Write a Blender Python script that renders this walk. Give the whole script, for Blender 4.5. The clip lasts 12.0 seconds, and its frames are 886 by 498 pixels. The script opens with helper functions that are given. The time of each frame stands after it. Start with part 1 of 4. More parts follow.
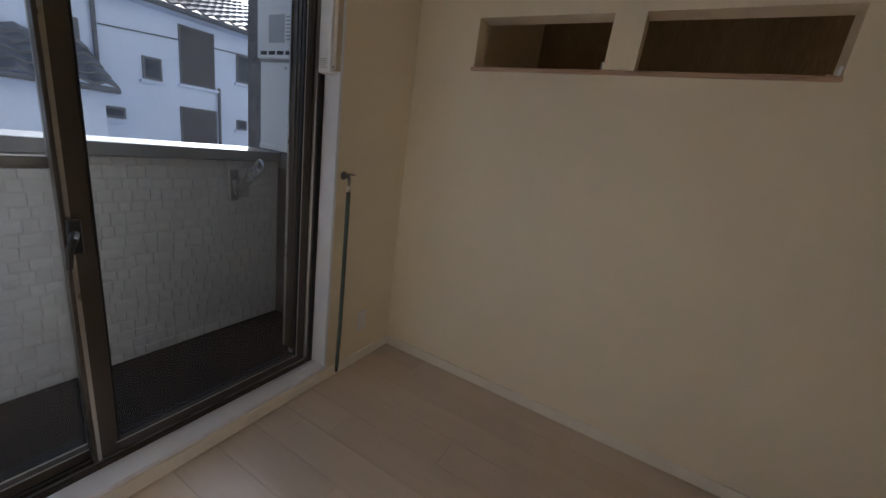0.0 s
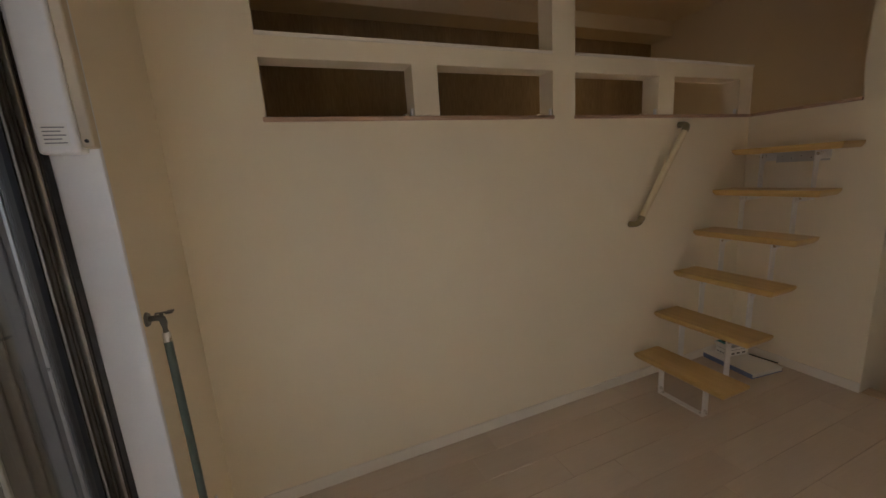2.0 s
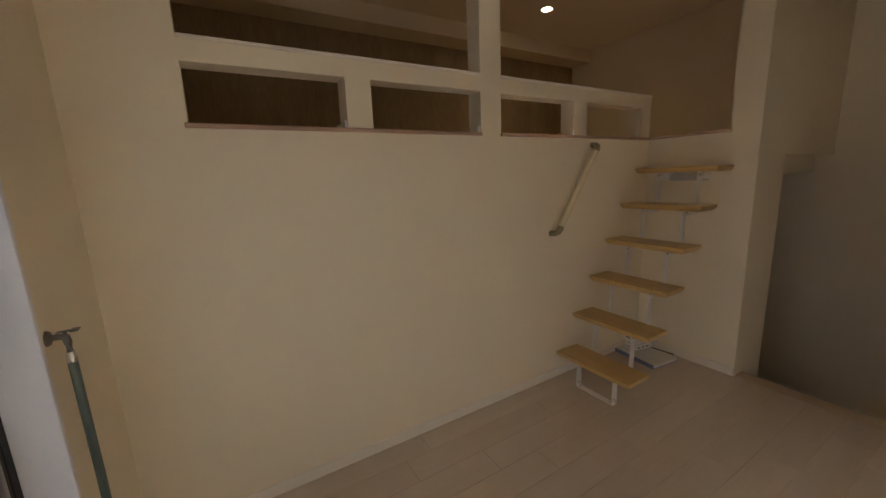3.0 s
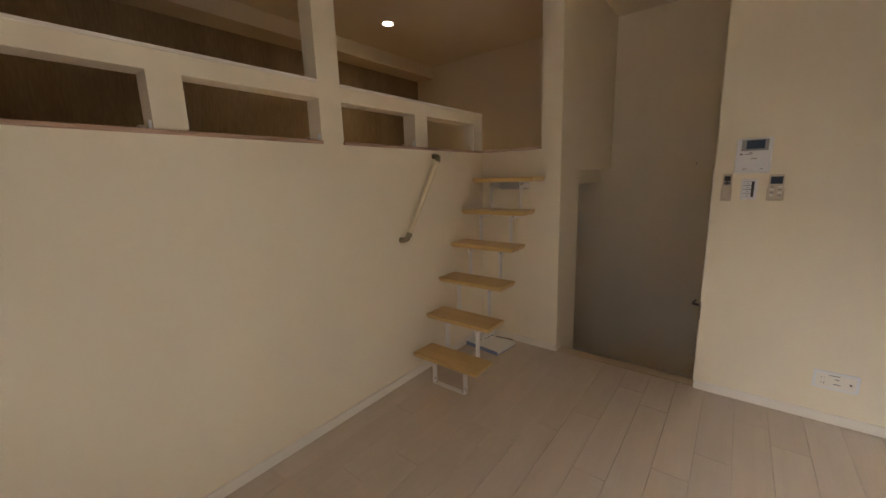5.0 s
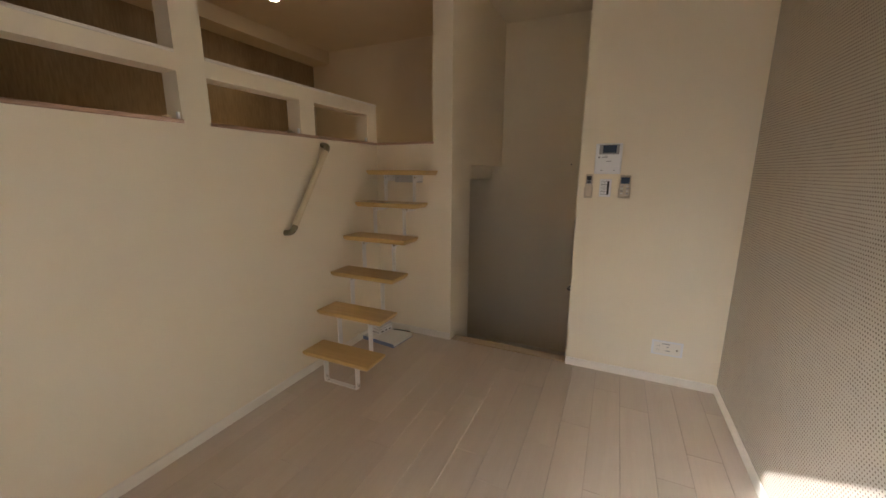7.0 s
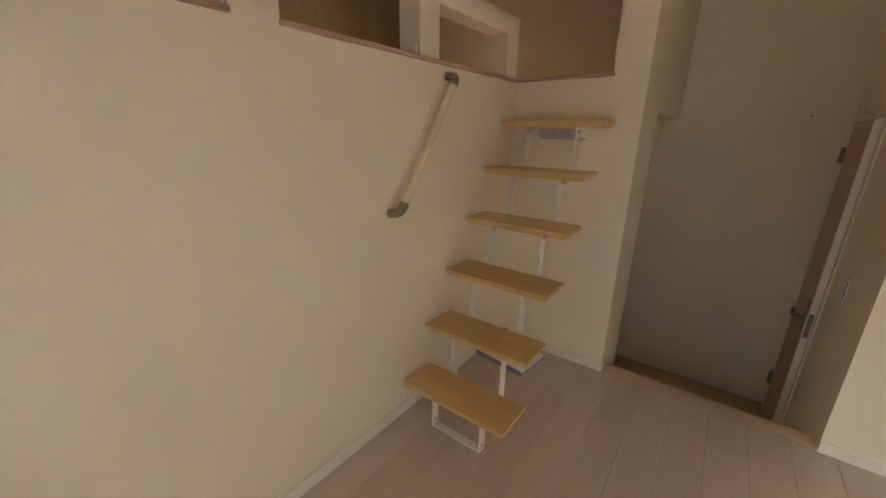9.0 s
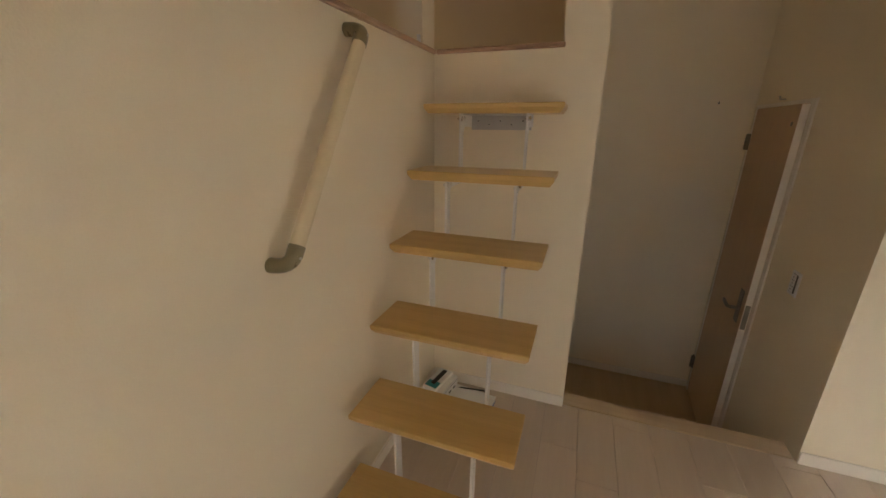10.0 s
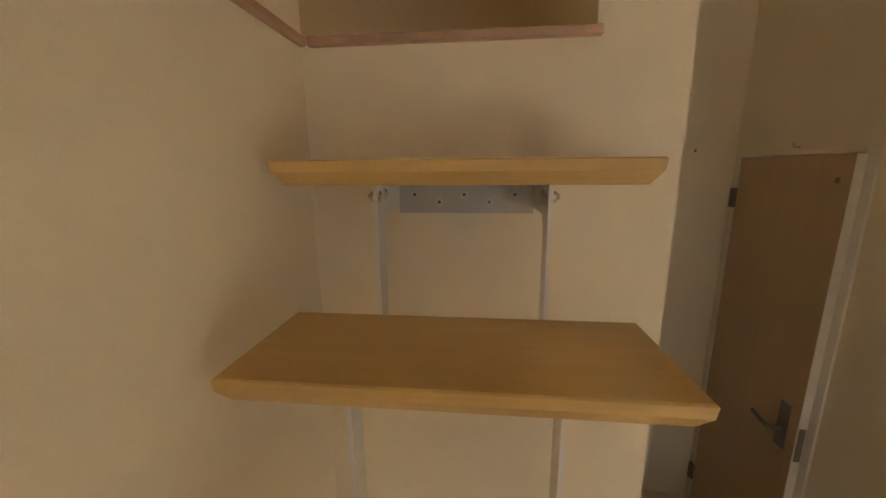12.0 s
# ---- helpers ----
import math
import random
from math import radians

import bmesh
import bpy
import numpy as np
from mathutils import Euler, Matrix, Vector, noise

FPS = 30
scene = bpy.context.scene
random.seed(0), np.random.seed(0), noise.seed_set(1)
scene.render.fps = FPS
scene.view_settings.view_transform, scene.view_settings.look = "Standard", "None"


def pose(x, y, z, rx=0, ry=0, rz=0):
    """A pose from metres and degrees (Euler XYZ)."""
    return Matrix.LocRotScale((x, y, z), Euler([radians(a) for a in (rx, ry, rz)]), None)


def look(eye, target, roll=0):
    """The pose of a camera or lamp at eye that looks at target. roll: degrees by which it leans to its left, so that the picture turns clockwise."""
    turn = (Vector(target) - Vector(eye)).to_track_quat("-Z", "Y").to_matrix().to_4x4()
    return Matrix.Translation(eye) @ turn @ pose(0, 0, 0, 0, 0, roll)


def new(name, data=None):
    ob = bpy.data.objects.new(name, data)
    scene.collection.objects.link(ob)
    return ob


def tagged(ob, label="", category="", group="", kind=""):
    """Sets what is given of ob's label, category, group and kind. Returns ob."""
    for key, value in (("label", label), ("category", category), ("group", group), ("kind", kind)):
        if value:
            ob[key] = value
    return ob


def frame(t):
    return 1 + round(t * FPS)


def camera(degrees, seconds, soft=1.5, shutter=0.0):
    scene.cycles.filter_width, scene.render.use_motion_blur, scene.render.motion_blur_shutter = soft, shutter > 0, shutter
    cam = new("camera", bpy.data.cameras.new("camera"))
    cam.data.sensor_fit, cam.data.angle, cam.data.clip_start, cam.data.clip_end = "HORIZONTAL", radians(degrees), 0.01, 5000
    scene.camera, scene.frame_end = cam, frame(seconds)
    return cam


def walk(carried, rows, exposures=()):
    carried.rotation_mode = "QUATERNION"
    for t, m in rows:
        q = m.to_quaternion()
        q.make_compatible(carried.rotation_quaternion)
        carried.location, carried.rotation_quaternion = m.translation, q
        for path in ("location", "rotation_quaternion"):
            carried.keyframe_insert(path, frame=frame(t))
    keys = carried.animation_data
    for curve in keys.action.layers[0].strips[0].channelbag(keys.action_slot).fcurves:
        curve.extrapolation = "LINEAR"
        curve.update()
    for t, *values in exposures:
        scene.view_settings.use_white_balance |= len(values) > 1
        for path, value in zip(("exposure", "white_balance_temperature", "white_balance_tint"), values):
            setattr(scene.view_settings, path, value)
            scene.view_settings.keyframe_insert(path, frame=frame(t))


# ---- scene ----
cam = camera(99.6, 12.0)
PATH = [
    (0, (-0.213, 0.97, 1.272), (-1.129, 2.667, 0.744), 8.0),
    (0.5, (-0.487, 0.977, 1.293), (-0.912, 2.866, 0.795), 7.8),
    (1, (-0.782, 1.069, 1.306), (-0.83, 3.019, 0.863), 1.3),
    (1.5, (-0.974, 1.132, 1.346), (-0.653, 3.077, 1.011), -1.7),
    (2, (-1.101, 1.106, 1.396), (-0.383, 2.932, 1.012), -3.9),
    (2.5, (-1.095, 1.051, 1.417), (-0.199, 2.799, 1.039), -2.1),
    (3, (-1.098, 1.033, 1.425), (-0.092, 2.72, 1.05), -2.3),
    (5, (-1.041, 0.967, 1.44), (0.5, 2.187, 1.07), -1.8),
    (5.5, (-1.032, 0.932, 1.439), (0.582, 2.053, 1.066), -1.4),
    (6, (-1.025, 0.91, 1.433), (0.668, 1.907, 1.058), -0.7),
    (6.5, (-1.008, 0.87, 1.436), (0.747, 1.75, 1.054), -0.2),
    (7, (-0.973, 0.855, 1.425), (0.808, 1.67, 1.02), 0.3),
    (7.5, (-0.88, 0.922, 1.386), (0.815, 1.861, 0.893), 2.3),
    (7.7, (-0.84, 0.992, 1.371), (0.777, 2.038, 0.83), 1.9),
    (9.3, (-0.208, 1.808, 1.359), (1.317, 2.955, 0.762), 1.0),
    (9.5, (-0.131, 1.902, 1.343), (1.461, 2.916, 0.682), 1.1),
    (10, (0.122, 2.09, 1.349), (1.907, 2.743, 0.725), 0.4),
    (10.5, (0.415, 2.178, 1.34), (2.265, 2.808, 0.913), 0.9),
    (11, (0.64, 2.32, 1.344), (2.555, 2.753, 0.964), -0.2),
    (11.5, (0.832, 2.41, 1.357), (2.783, 2.55, 0.94), -1.2),
    (12, (1.066, 2.411, 1.419), (3.012, 2.611, 1.002), -0.4),
]
EXPOSURES = [
    (0.0, 0.28, 5750, 12.5), (1.0, 0.32, 6050, 13.5), (2.0, 0.53, 6350, 14), (3.0, 0.70, 6450, 14), (5.0, 1.08, 6350, 14),
    (7.0, 1.21, 6250, 13.5), (9.5, 1.48, 6350, 12), (10.5, 1.50, 6600, 11), (12.0, 1.64, 7000, 11),
]
walk(cam, [(t, look(eye, target, roll)) for t, eye, target, roll in PATH], exposures=EXPOSURES)

# ---- light ----
SUN = Vector((-1.0, 0.675, 0.735)).normalized()
world = bpy.data.worlds.new("sky")
scene.world = world
world.use_nodes = True
wn = world.node_tree.nodes
sky = wn.new("ShaderNodeTexSky")
sky.sky_type = "NISHITA"
sky.sun_disc = False
sky.dust_density, sky.ozone_density = 2.0, 0.9
sky.sun_elevation = math.asin(SUN.z)
sky.sun_rotation = math.atan2(SUN.x, SUN.y)
wn["Background"].inputs["Strength"].default_value = 0.085
world.node_tree.links.new(sky.outputs["Color"], wn["Background"].inputs["Color"])
sun_data = bpy.data.lights.new("sun", "SUN")
sun_data.energy, sun_data.angle, sun_data.color = 5.0, radians(0.5), (1.0, 0.985, 0.96)
sun = new("sun", sun_data)
sun.matrix_world = look(SUN * 30, (0, 0, 0))
scene.cycles.diffuse_bounces, scene.cycles.max_bounces = 7, 12

# ---- plan ----
XW, XE, YS, YN = -1.495, 1.8, 0.145, 2.75
CEIL, LOFT, HALL = 2.94, 1.660, -0.655
XFAR, YH, YP, YBACK = 3.212, 1.097, 2.052, 4.7
WIN_S, WIN_N, WIN_B, WIN_T = 0.50, 2.215, 0.09, 2.085


# ---- materials ----
def material(name, color, rough=0.6, vary=0.06, scale=6.0, grain=120.0, bump=0.05, metal=0.0, stretch=(1, 1, 1), per_object=0.0, coat=0.0):
    """Two scales of noise in colour and roughness, and a fine relief."""
    m = bpy.data.materials.new(name)
    m.use_nodes = True
    n, l = m.node_tree.nodes, m.node_tree.links
    b = n["Principled BSDF"]
    b.inputs["Metallic"].default_value = metal
    b.inputs["Coat Weight"].default_value = coat
    tc, mp = n.new("ShaderNodeTexCoord"), n.new("ShaderNodeMapping")
    mp.inputs["Scale"].default_value = stretch
    l.new(tc.outputs["Object"], mp.inputs["Vector"])
    src = mp.outputs["Vector"]
    if per_object:
        info, add = n.new("ShaderNodeObjectInfo"), n.new("ShaderNodeVectorMath")
        mul = n.new("ShaderNodeMath")
        mul.operation, mul.inputs[1].default_value = "MULTIPLY", 37.0
        l.new(info.outputs["Random"], mul.inputs[0])
        l.new(src, add.inputs[0])
        l.new(mul.outputs[0], add.inputs[1])
        src = add.outputs[0]
    big, fine = n.new("ShaderNodeTexNoise"), n.new("ShaderNodeTexNoise")
    big.inputs["Scale"].default_value, big.inputs["Detail"].default_value = scale, 4
    fine.inputs["Scale"].default_value, fine.inputs["Detail"].default_value = grain, 3
    l.new(src, big.inputs["Vector"])
    l.new(src, fine.inputs["Vector"])
    mix = n.new("ShaderNodeMath")
    mix.operation = "ADD"
    l.new(big.outputs["Fac"], mix.inputs[0])
    l.new(fine.outputs["Fac"], mix.inputs[1])
    val = n.new("ShaderNodeMapRange")
    val.inputs["From Min"].default_value, val.inputs["From Max"].default_value = 0.6, 1.4
    val.inputs["To Min"].default_value, val.inputs["To Max"].default_value = 1 - vary, 1 + vary
    l.new(mix.outputs[0], val.inputs["Value"])
    hsv = n.new("ShaderNodeHueSaturation")
    hsv.inputs["Color"].default_value = (*color, 1)
    out = val.outputs[0]
    if per_object:
        pr = n.new("ShaderNodeMapRange")
        pr.inputs["To Min"].default_value, pr.inputs["To Max"].default_value = 1 - per_object, 1 + per_object
        l.new(info.outputs["Random"], pr.inputs["Value"])
        mu = n.new("ShaderNodeMath")
        mu.operation = "MULTIPLY"
        l.new(out, mu.inputs[0])
        l.new(pr.outputs[0], mu.inputs[1])
        out = mu.outputs[0]
    l.new(out, hsv.inputs["Value"])
    l.new(hsv.outputs["Color"], b.inputs["Base Color"])
    rr = n.new("ShaderNodeMapRange")
    rr.inputs["To Min"].default_value, rr.inputs["To Max"].default_value = max(0.02, rough - 0.08), min(1, rough + 0.08)
    l.new(big.outputs["Fac"], rr.inputs["Value"])
    l.new(rr.outputs[0], b.inputs["Roughness"])
    if bump:
        bp = n.new("ShaderNodeBump")
        bp.inputs["Strength"].default_value, bp.inputs["Distance"].default_value = bump, 0.002
        l.new(fine.outputs["Fac"], bp.inputs["Height"])
        l.new(bp.outputs["Normal"], b.inputs["Normal"])
    return m


def dotted_paper():
    """Pale wallpaper with a close grid of small dark woven dots."""
    m = material("dotted_wallpaper", (0.56, 0.508, 0.418), 0.7, 0.05, 4, 300, 0.2)
    n, l = m.node_tree.nodes, m.node_tree.links
    tc = n.new("ShaderNodeTexCoord")
    warp = n.new("ShaderNodeTexNoise")
    warp.inputs["Scale"].default_value = 25
    sep = n.new("ShaderNodeSeparateXYZ")
    l.new(tc.outputs["Object"], sep.inputs[0])
    l.new(tc.outputs["Object"], warp.inputs["Vector"])

    def math_node(op, a, b=None):
        k = n.new("ShaderNodeMath")
        k.operation = op
        for i, v in enumerate((a, b)):
            if v is None:
                continue
            if isinstance(v, (int, float)):
                k.inputs[i].default_value = v
            else:
                l.new(v, k.inputs[i])
        return k.outputs[0]

    pitch = 0.0135
    row = math_node("FLOOR", math_node("DIVIDE", sep.outputs["Z"], pitch))
    u = math_node("ADD", math_node("DIVIDE", sep.outputs["X"], pitch), math_node("MULTIPLY", row, 0.5))
    v = math_node("DIVIDE", sep.outputs["Z"], pitch)
    du = math_node("SUBTRACT", math_node("FRACT", u), 0.5)
    dv = math_node("SUBTRACT", math_node("FRACT", v), 0.5)
    r2 = math_node("ADD", math_node("MULTIPLY", du, du), math_node("MULTIPLY", dv, dv))
    size = math_node("MULTIPLY", warp.outputs["Fac"], 0.105)
    dot = math_node("LESS_THAN", r2, size)
    mix = n.new("ShaderNodeMix")
    mix.data_type = "RGBA"
    b = n["Principled BSDF"]
    base = b.inputs["Base Color"].links[0].from_socket
    l.new(dot, mix.inputs["Factor"])
    l.new(base, mix.inputs[6])
    mix.inputs[7].default_value = (0.21, 0.17, 0.125, 1)
    l.new(mix.outputs[2], b.inputs["Base Color"])
    return m


def woven_paper():
    """Brown-grey ribbed wallpaper of the loft's back wall."""
    m = material("ribbed_wallpaper", (0.36, 0.285, 0.185), 0.8, 0.30, 5, 70, 0.8, stretch=(1, 1, 0.12))
    return m


def wood(name, light, dark, rough, along=0, scale=9.0, per_object=0.06, coat=0.0, grain=1.0):
    m = bpy.data.materials.new(name)
    m.use_nodes = True
    n, l = m.node_tree.nodes, m.node_tree.links
    b = n["Principled BSDF"]
    tc, mp = n.new("ShaderNodeTexCoord"), n.new("ShaderNodeMapping")
    info, add = n.new("ShaderNodeObjectInfo"), n.new("ShaderNodeVectorMath")
    mul = n.new("ShaderNodeMath")
    mul.operation, mul.inputs[1].default_value = "MULTIPLY", 53.0
    s = [scale] * 3
    s[along] = scale * 0.07
    mp.inputs["Scale"].default_value = s
    l.new(info.outputs["Random"], mul.inputs[0])
    l.new(tc.outputs["Object"], add.inputs[0])
    l.new(mul.outputs[0], add.inputs[1])
    l.new(add.outputs[0], mp.inputs["Vector"])
    nz, fine = n.new("ShaderNodeTexNoise"), n.new("ShaderNodeTexNoise")
    nz.inputs["Scale"].default_value, nz.inputs["Detail"].default_value, nz.inputs["Distortion"].default_value = 1.6, 5, 0.8
    fine.inputs["Scale"].default_value, fine.inputs["Detail"].default_value = 14, 4
    l.new(mp.outputs[0], nz.inputs["Vector"])
    l.new(mp.outputs[0], fine.inputs["Vector"])
    sm = n.new("ShaderNodeMath")
    sm.operation = "MULTIPLY_ADD"
    sm.inputs[1].default_value = 0.5
    l.new(fine.outputs["Fac"], sm.inputs[0])
    l.new(nz.outputs["Fac"], sm.inputs[2])
    ramp = n.new("ShaderNodeValToRGB")
    ramp.color_ramp.elements[0].position, ramp.color_ramp.elements[1].position = 0.5, 1.0
    ramp.color_ramp.elements[0].color, ramp.color_ramp.elements[1].color = (*dark, 1), (*light, 1)
    l.new(sm.outputs[0], ramp.inputs["Fac"])
    hsv = n.new("ShaderNodeHueSaturation")
    pr = n.new("ShaderNodeMapRange")
    pr.inputs["To Min"].default_value, pr.inputs["To Max"].default_value = 1 - per_object, 1 + per_object
    l.new(info.outputs["Random"], pr.inputs["Value"])
    l.new(pr.outputs[0], hsv.inputs["Value"])
    l.new(ramp.outputs["Color"], hsv.inputs["Color"])
    l.new(hsv.outputs["Color"], b.inputs["Base Color"])
    b.inputs["Roughness"].default_value = rough
    b.inputs["Coat Weight"].default_value = coat
    b.inputs["Coat Roughness"].default_value = 0.26
    b.inputs["Coat IOR"].default_value = 1.7
    bp = n.new("ShaderNodeBump")
    bp.inputs["Strength"].default_value, bp.inputs["Distance"].default_value = 0.06 * grain, 0.001
    l.new(fine.outputs["Fac"], bp.inputs["Height"])
    l.new(bp.outputs["Normal"], b.inputs["Normal"])
    return m


def glass(name, tint=(1, 1, 1)):
    m = bpy.data.materials.new(name)
    m.use_nodes = True
    b = m.node_tree.nodes["Principled BSDF"]
    b.inputs["Base Color"].default_value = (*tint, 1)
    b.inputs["Transmission Weight"].default_value = 1
    b.inputs["Roughness"].default_value = 0.0
    b.inputs["IOR"].default_value = 1.45
    return m


def glow(name, color, strength):
    m = bpy.data.materials.new(name)
    m.use_nodes = True
    b = m.node_tree.nodes["Principled BSDF"]
    b.inputs["Emission Color"].default_value = (*color, 1)
    b.inputs["Emission Strength"].default_value = strength
    return m


PAPER = material("cream_wallpaper", (0.84, 0.757, 0.60), 0.75, 0.025, 3, 260, 0.25)
CEILING_PAPER = material("ceiling_paper", (0.80, 0.72, 0.56), 0.8, 0.03, 3, 200, 0.2)
DOTS = dotted_paper()
RIBBED = woven_paper()
WHITE_TRIM = material("white_trim", (0.83, 0.78, 0.70), 0.45, 0.02, 8, 200, 0.03)
JAMB_WHITE = material("jamb_white", (0.79, 0.81, 0.87), 0.4, 0.02, 8, 200, 0.03)
SILL_WOOD = wood("pinkish_sill_wood", (0.54, 0.365, 0.265), (0.45, 0.295, 0.205), 0.45, 0)
FLOOR_WOOD = wood("pale_floor_wood", (0.63, 0.53, 0.435), (0.58, 0.48, 0.385), 0.36, 0, 7, 0.05, 1.0, 0.6)
HALL_WOOD = wood("hall_floor_wood", (0.64, 0.47, 0.26), (0.56, 0.40, 0.215), 0.4, 0)
TREAD_WOOD = wood("tread_wood", (0.67, 0.452, 0.175), (0.56, 0.366, 0.13), 0.36, 1, 9, 0.05, 0.2)
JOINT = material("dark_joint", (0.40, 0.31, 0.23), 0.8, 0.1)
STEEL_WHITE = material("white_painted_steel", (0.78, 0.76, 0.73), 0.35, 0.03, 20, 300, 0.03)
ZINC = material("zinc_screw", (0.55, 0.54, 0.50), 0.3, 0.1, 60, 300, 0.03, 1.0)
CHROME = material("chrome", (0.66, 0.64, 0.60), 0.28, 0.06, 30, 300, 0.02, 1.0)
ALU = material("bronze_aluminium", (0.105, 0.092, 0.080), 0.38, 0.08, 12, 300, 0.04, 0.65)
ALU_LIGHT = material("silver_aluminium", (0.55, 0.54, 0.52), 0.3, 0.06, 12, 300, 0.04, 1.0)
RUBBER = material("black_gasket", (0.015, 0.015, 0.016), 0.6, 0.1)
GLASS = glass("clear_glass", (0.95, 0.97, 0.97))
HOSE = material("green_grey_hose", (0.075, 0.11, 0.10), 0.4, 0.12, 30, 300, 0.1)
PLASTIC = material("white_plastic", (0.80, 0.80, 0.81), 0.35, 0.02, 20, 300, 0.03)
PLASTIC_GREY = material("grey_plastic", (0.32, 0.31, 0.30), 0.4, 0.04)
PLASTIC_BEIGE = material("beige_plastic", (0.58, 0.50, 0.38), 0.4, 0.03)
BLACK = material("black_plastic", (0.02, 0.02, 0.022), 0.35, 0.1)
SCREEN = material("dark_screen", (0.035, 0.05, 0.075), 0.12, 0.05)
PRINT_GREY = material("grey_print", (0.22, 0.22, 0.24), 0.5, 0.05)
RAIL_CREAM = material("cream_vinyl_rail", (0.74, 0.64, 0.44), 0.42, 0.03, 12, 160, 0.05)
RAIL_END = material("bronze_rail_end", (0.27, 0.235, 0.145), 0.3, 0.08, 25, 200, 0.04, 0.35)
DOOR_SKIN = wood("door_skin", (0.58, 0.41, 0.245), (0.54, 0.38, 0.225), 0.45, 2, 8)
PAPER_WHITE = material("paper_white", (0.78, 0.78, 0.76), 0.7, 0.04)
FOLDER_BLUE = material("blue_folder", (0.19, 0.24, 0.42), 0.45, 0.06)
TEAL = material("teal_print", (0.02, 0.26, 0.28), 0.45, 0.05)
TILE = material("parapet_tile", (0.68, 0.67, 0.66), 0.85, 0.10, 14, 40, 1.0, per_object=0.04)
GROUT = material("parapet_grout", (0.66, 0.65, 0.64), 0.9, 0.08)
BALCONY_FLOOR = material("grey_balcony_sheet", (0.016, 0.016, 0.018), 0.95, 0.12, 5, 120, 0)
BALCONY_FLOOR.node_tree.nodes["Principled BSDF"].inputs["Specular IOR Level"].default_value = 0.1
CAP_METAL = material("grey_cap_metal", (0.36, 0.37, 0.38), 0.45, 0.06, 6, 100, 0.05, 0.3)
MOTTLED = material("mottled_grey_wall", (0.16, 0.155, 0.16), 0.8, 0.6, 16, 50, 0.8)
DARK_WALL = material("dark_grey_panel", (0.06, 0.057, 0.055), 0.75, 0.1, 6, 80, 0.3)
HEATER_WHITE = material("heater_white", (0.78, 0.79, 0.80), 0.4, 0.04, 5, 200, 0.03)
# white plaster, with the blue of skylight on its shaded side put into the colour
SKYLIT_PLASTER = material("skylit_house_plaster", (0.72, 0.80, 0.95), 0.85, 0.08, 1.2, 20, 0.4)
ROOF_TILE = material("grey_roof_tile", (0.12, 0.125, 0.135), 0.35, 0.2, 5, 60, 0.2, per_object=0.15)
SHUTTER = material("weathered_shutter", (0.11, 0.11, 0.115), 0.7, 0.3, 6, 60, 0.3)
PIPE_GREY = material("grey_pipe", (0.16, 0.17, 0.19), 0.5, 0.1)
TAP_METAL = material("tap_metal", (0.17, 0.165, 0.15), 0.38, 0.1, 40, 300, 0.03, 0.5)
DARK_STEEL = material("brushed_dark_steel", (0.24, 0.225, 0.20), 0.42, 0.1, 40, 300, 0.04, 0.7)
GALV = material("galvanised_plate", (0.52, 0.51, 0.49), 0.4, 0.05, 30, 300, 0.04, 0.4)
FACADE = material("outer_render", (0.42, 0.42, 0.42), 0.9, 0.06, 2, 60, 0.4)
GROUND = material("street_concrete", (0.17, 0.17, 0.17), 0.9, 0.15, 2, 60, 0.4)
DOWNLIGHT = glow("downlight_glow", (1.0, 0.86, 0.62), 14.0)


# ---- mesh helpers ----
def add_box(bm, x0, x1, y0, y1, z0, z1, bevel=0.0, seg=1):
    vs = [bm.verts.new((x, y, z)) for x in (x0, x1) for y in (y0, y1) for z in (z0, z1)]
    fs = [bm.faces.new([vs[i] for i in f]) for f in ((0, 1, 3, 2), (4, 6, 7, 5), (0, 4, 5, 1), (2, 3, 7, 6), (0, 2, 6, 4), (1, 5, 7, 3))]
    if bevel:
        es = list({e for f in fs for e in f.edges})
        bmesh.ops.bevel(bm, geom=es, offset=bevel, segments=seg, affect="EDGES", profile=0.5)
    return bm


def box(*a, bevel=0.0, seg=1):
    return add_box(bmesh.new(), *a, bevel=bevel, seg=seg)


def add_rod(bm, a, b, r, r2=None, seg=12, caps=True):
    a, b = Vector(a), Vector(b)
    d = b - a
    m = Matrix.Translation((a + b) / 2) @ d.to_track_quat("Z", "Y").to_matrix().to_4x4()
    bmesh.ops.create_cone(bm, cap_ends=caps, segments=seg, radius1=r, radius2=r if r2 is None else r2, depth=d.length, matrix=m)
    return bm


def rod(a, b, r, r2=None, seg=12):
    return add_rod(bmesh.new(), a, b, r, r2, seg)


def tube(points, radii, seg=12):
    """A round tube along points, with a radius at each."""
    bm, rings = bmesh.new(), []
    pts = [Vector(p) for p in points]
    for i, p in enumerate(pts):
        d = (pts[min(i + 1, len(pts) - 1)] - pts[max(i - 1, 0)]).normalized()
        q = d.to_track_quat("Z", "Y")
        r = radii if isinstance(radii, (int, float)) else radii[i]
        rings.append([bm.verts.new(p + q @ Vector((math.cos(t) * r, math.sin(t) * r, 0))) for t in (2 * math.pi * k / seg for k in range(seg))])
    for r0, r1 in zip(rings, rings[1:]):
        for k in range(seg):
            bm.faces.new((r0[k], r0[(k + 1) % seg], r1[(k + 1) % seg], r1[k]))
    bm.faces.new(rings[0][::-1])
    bm.faces.new(rings[-1])
    return bm


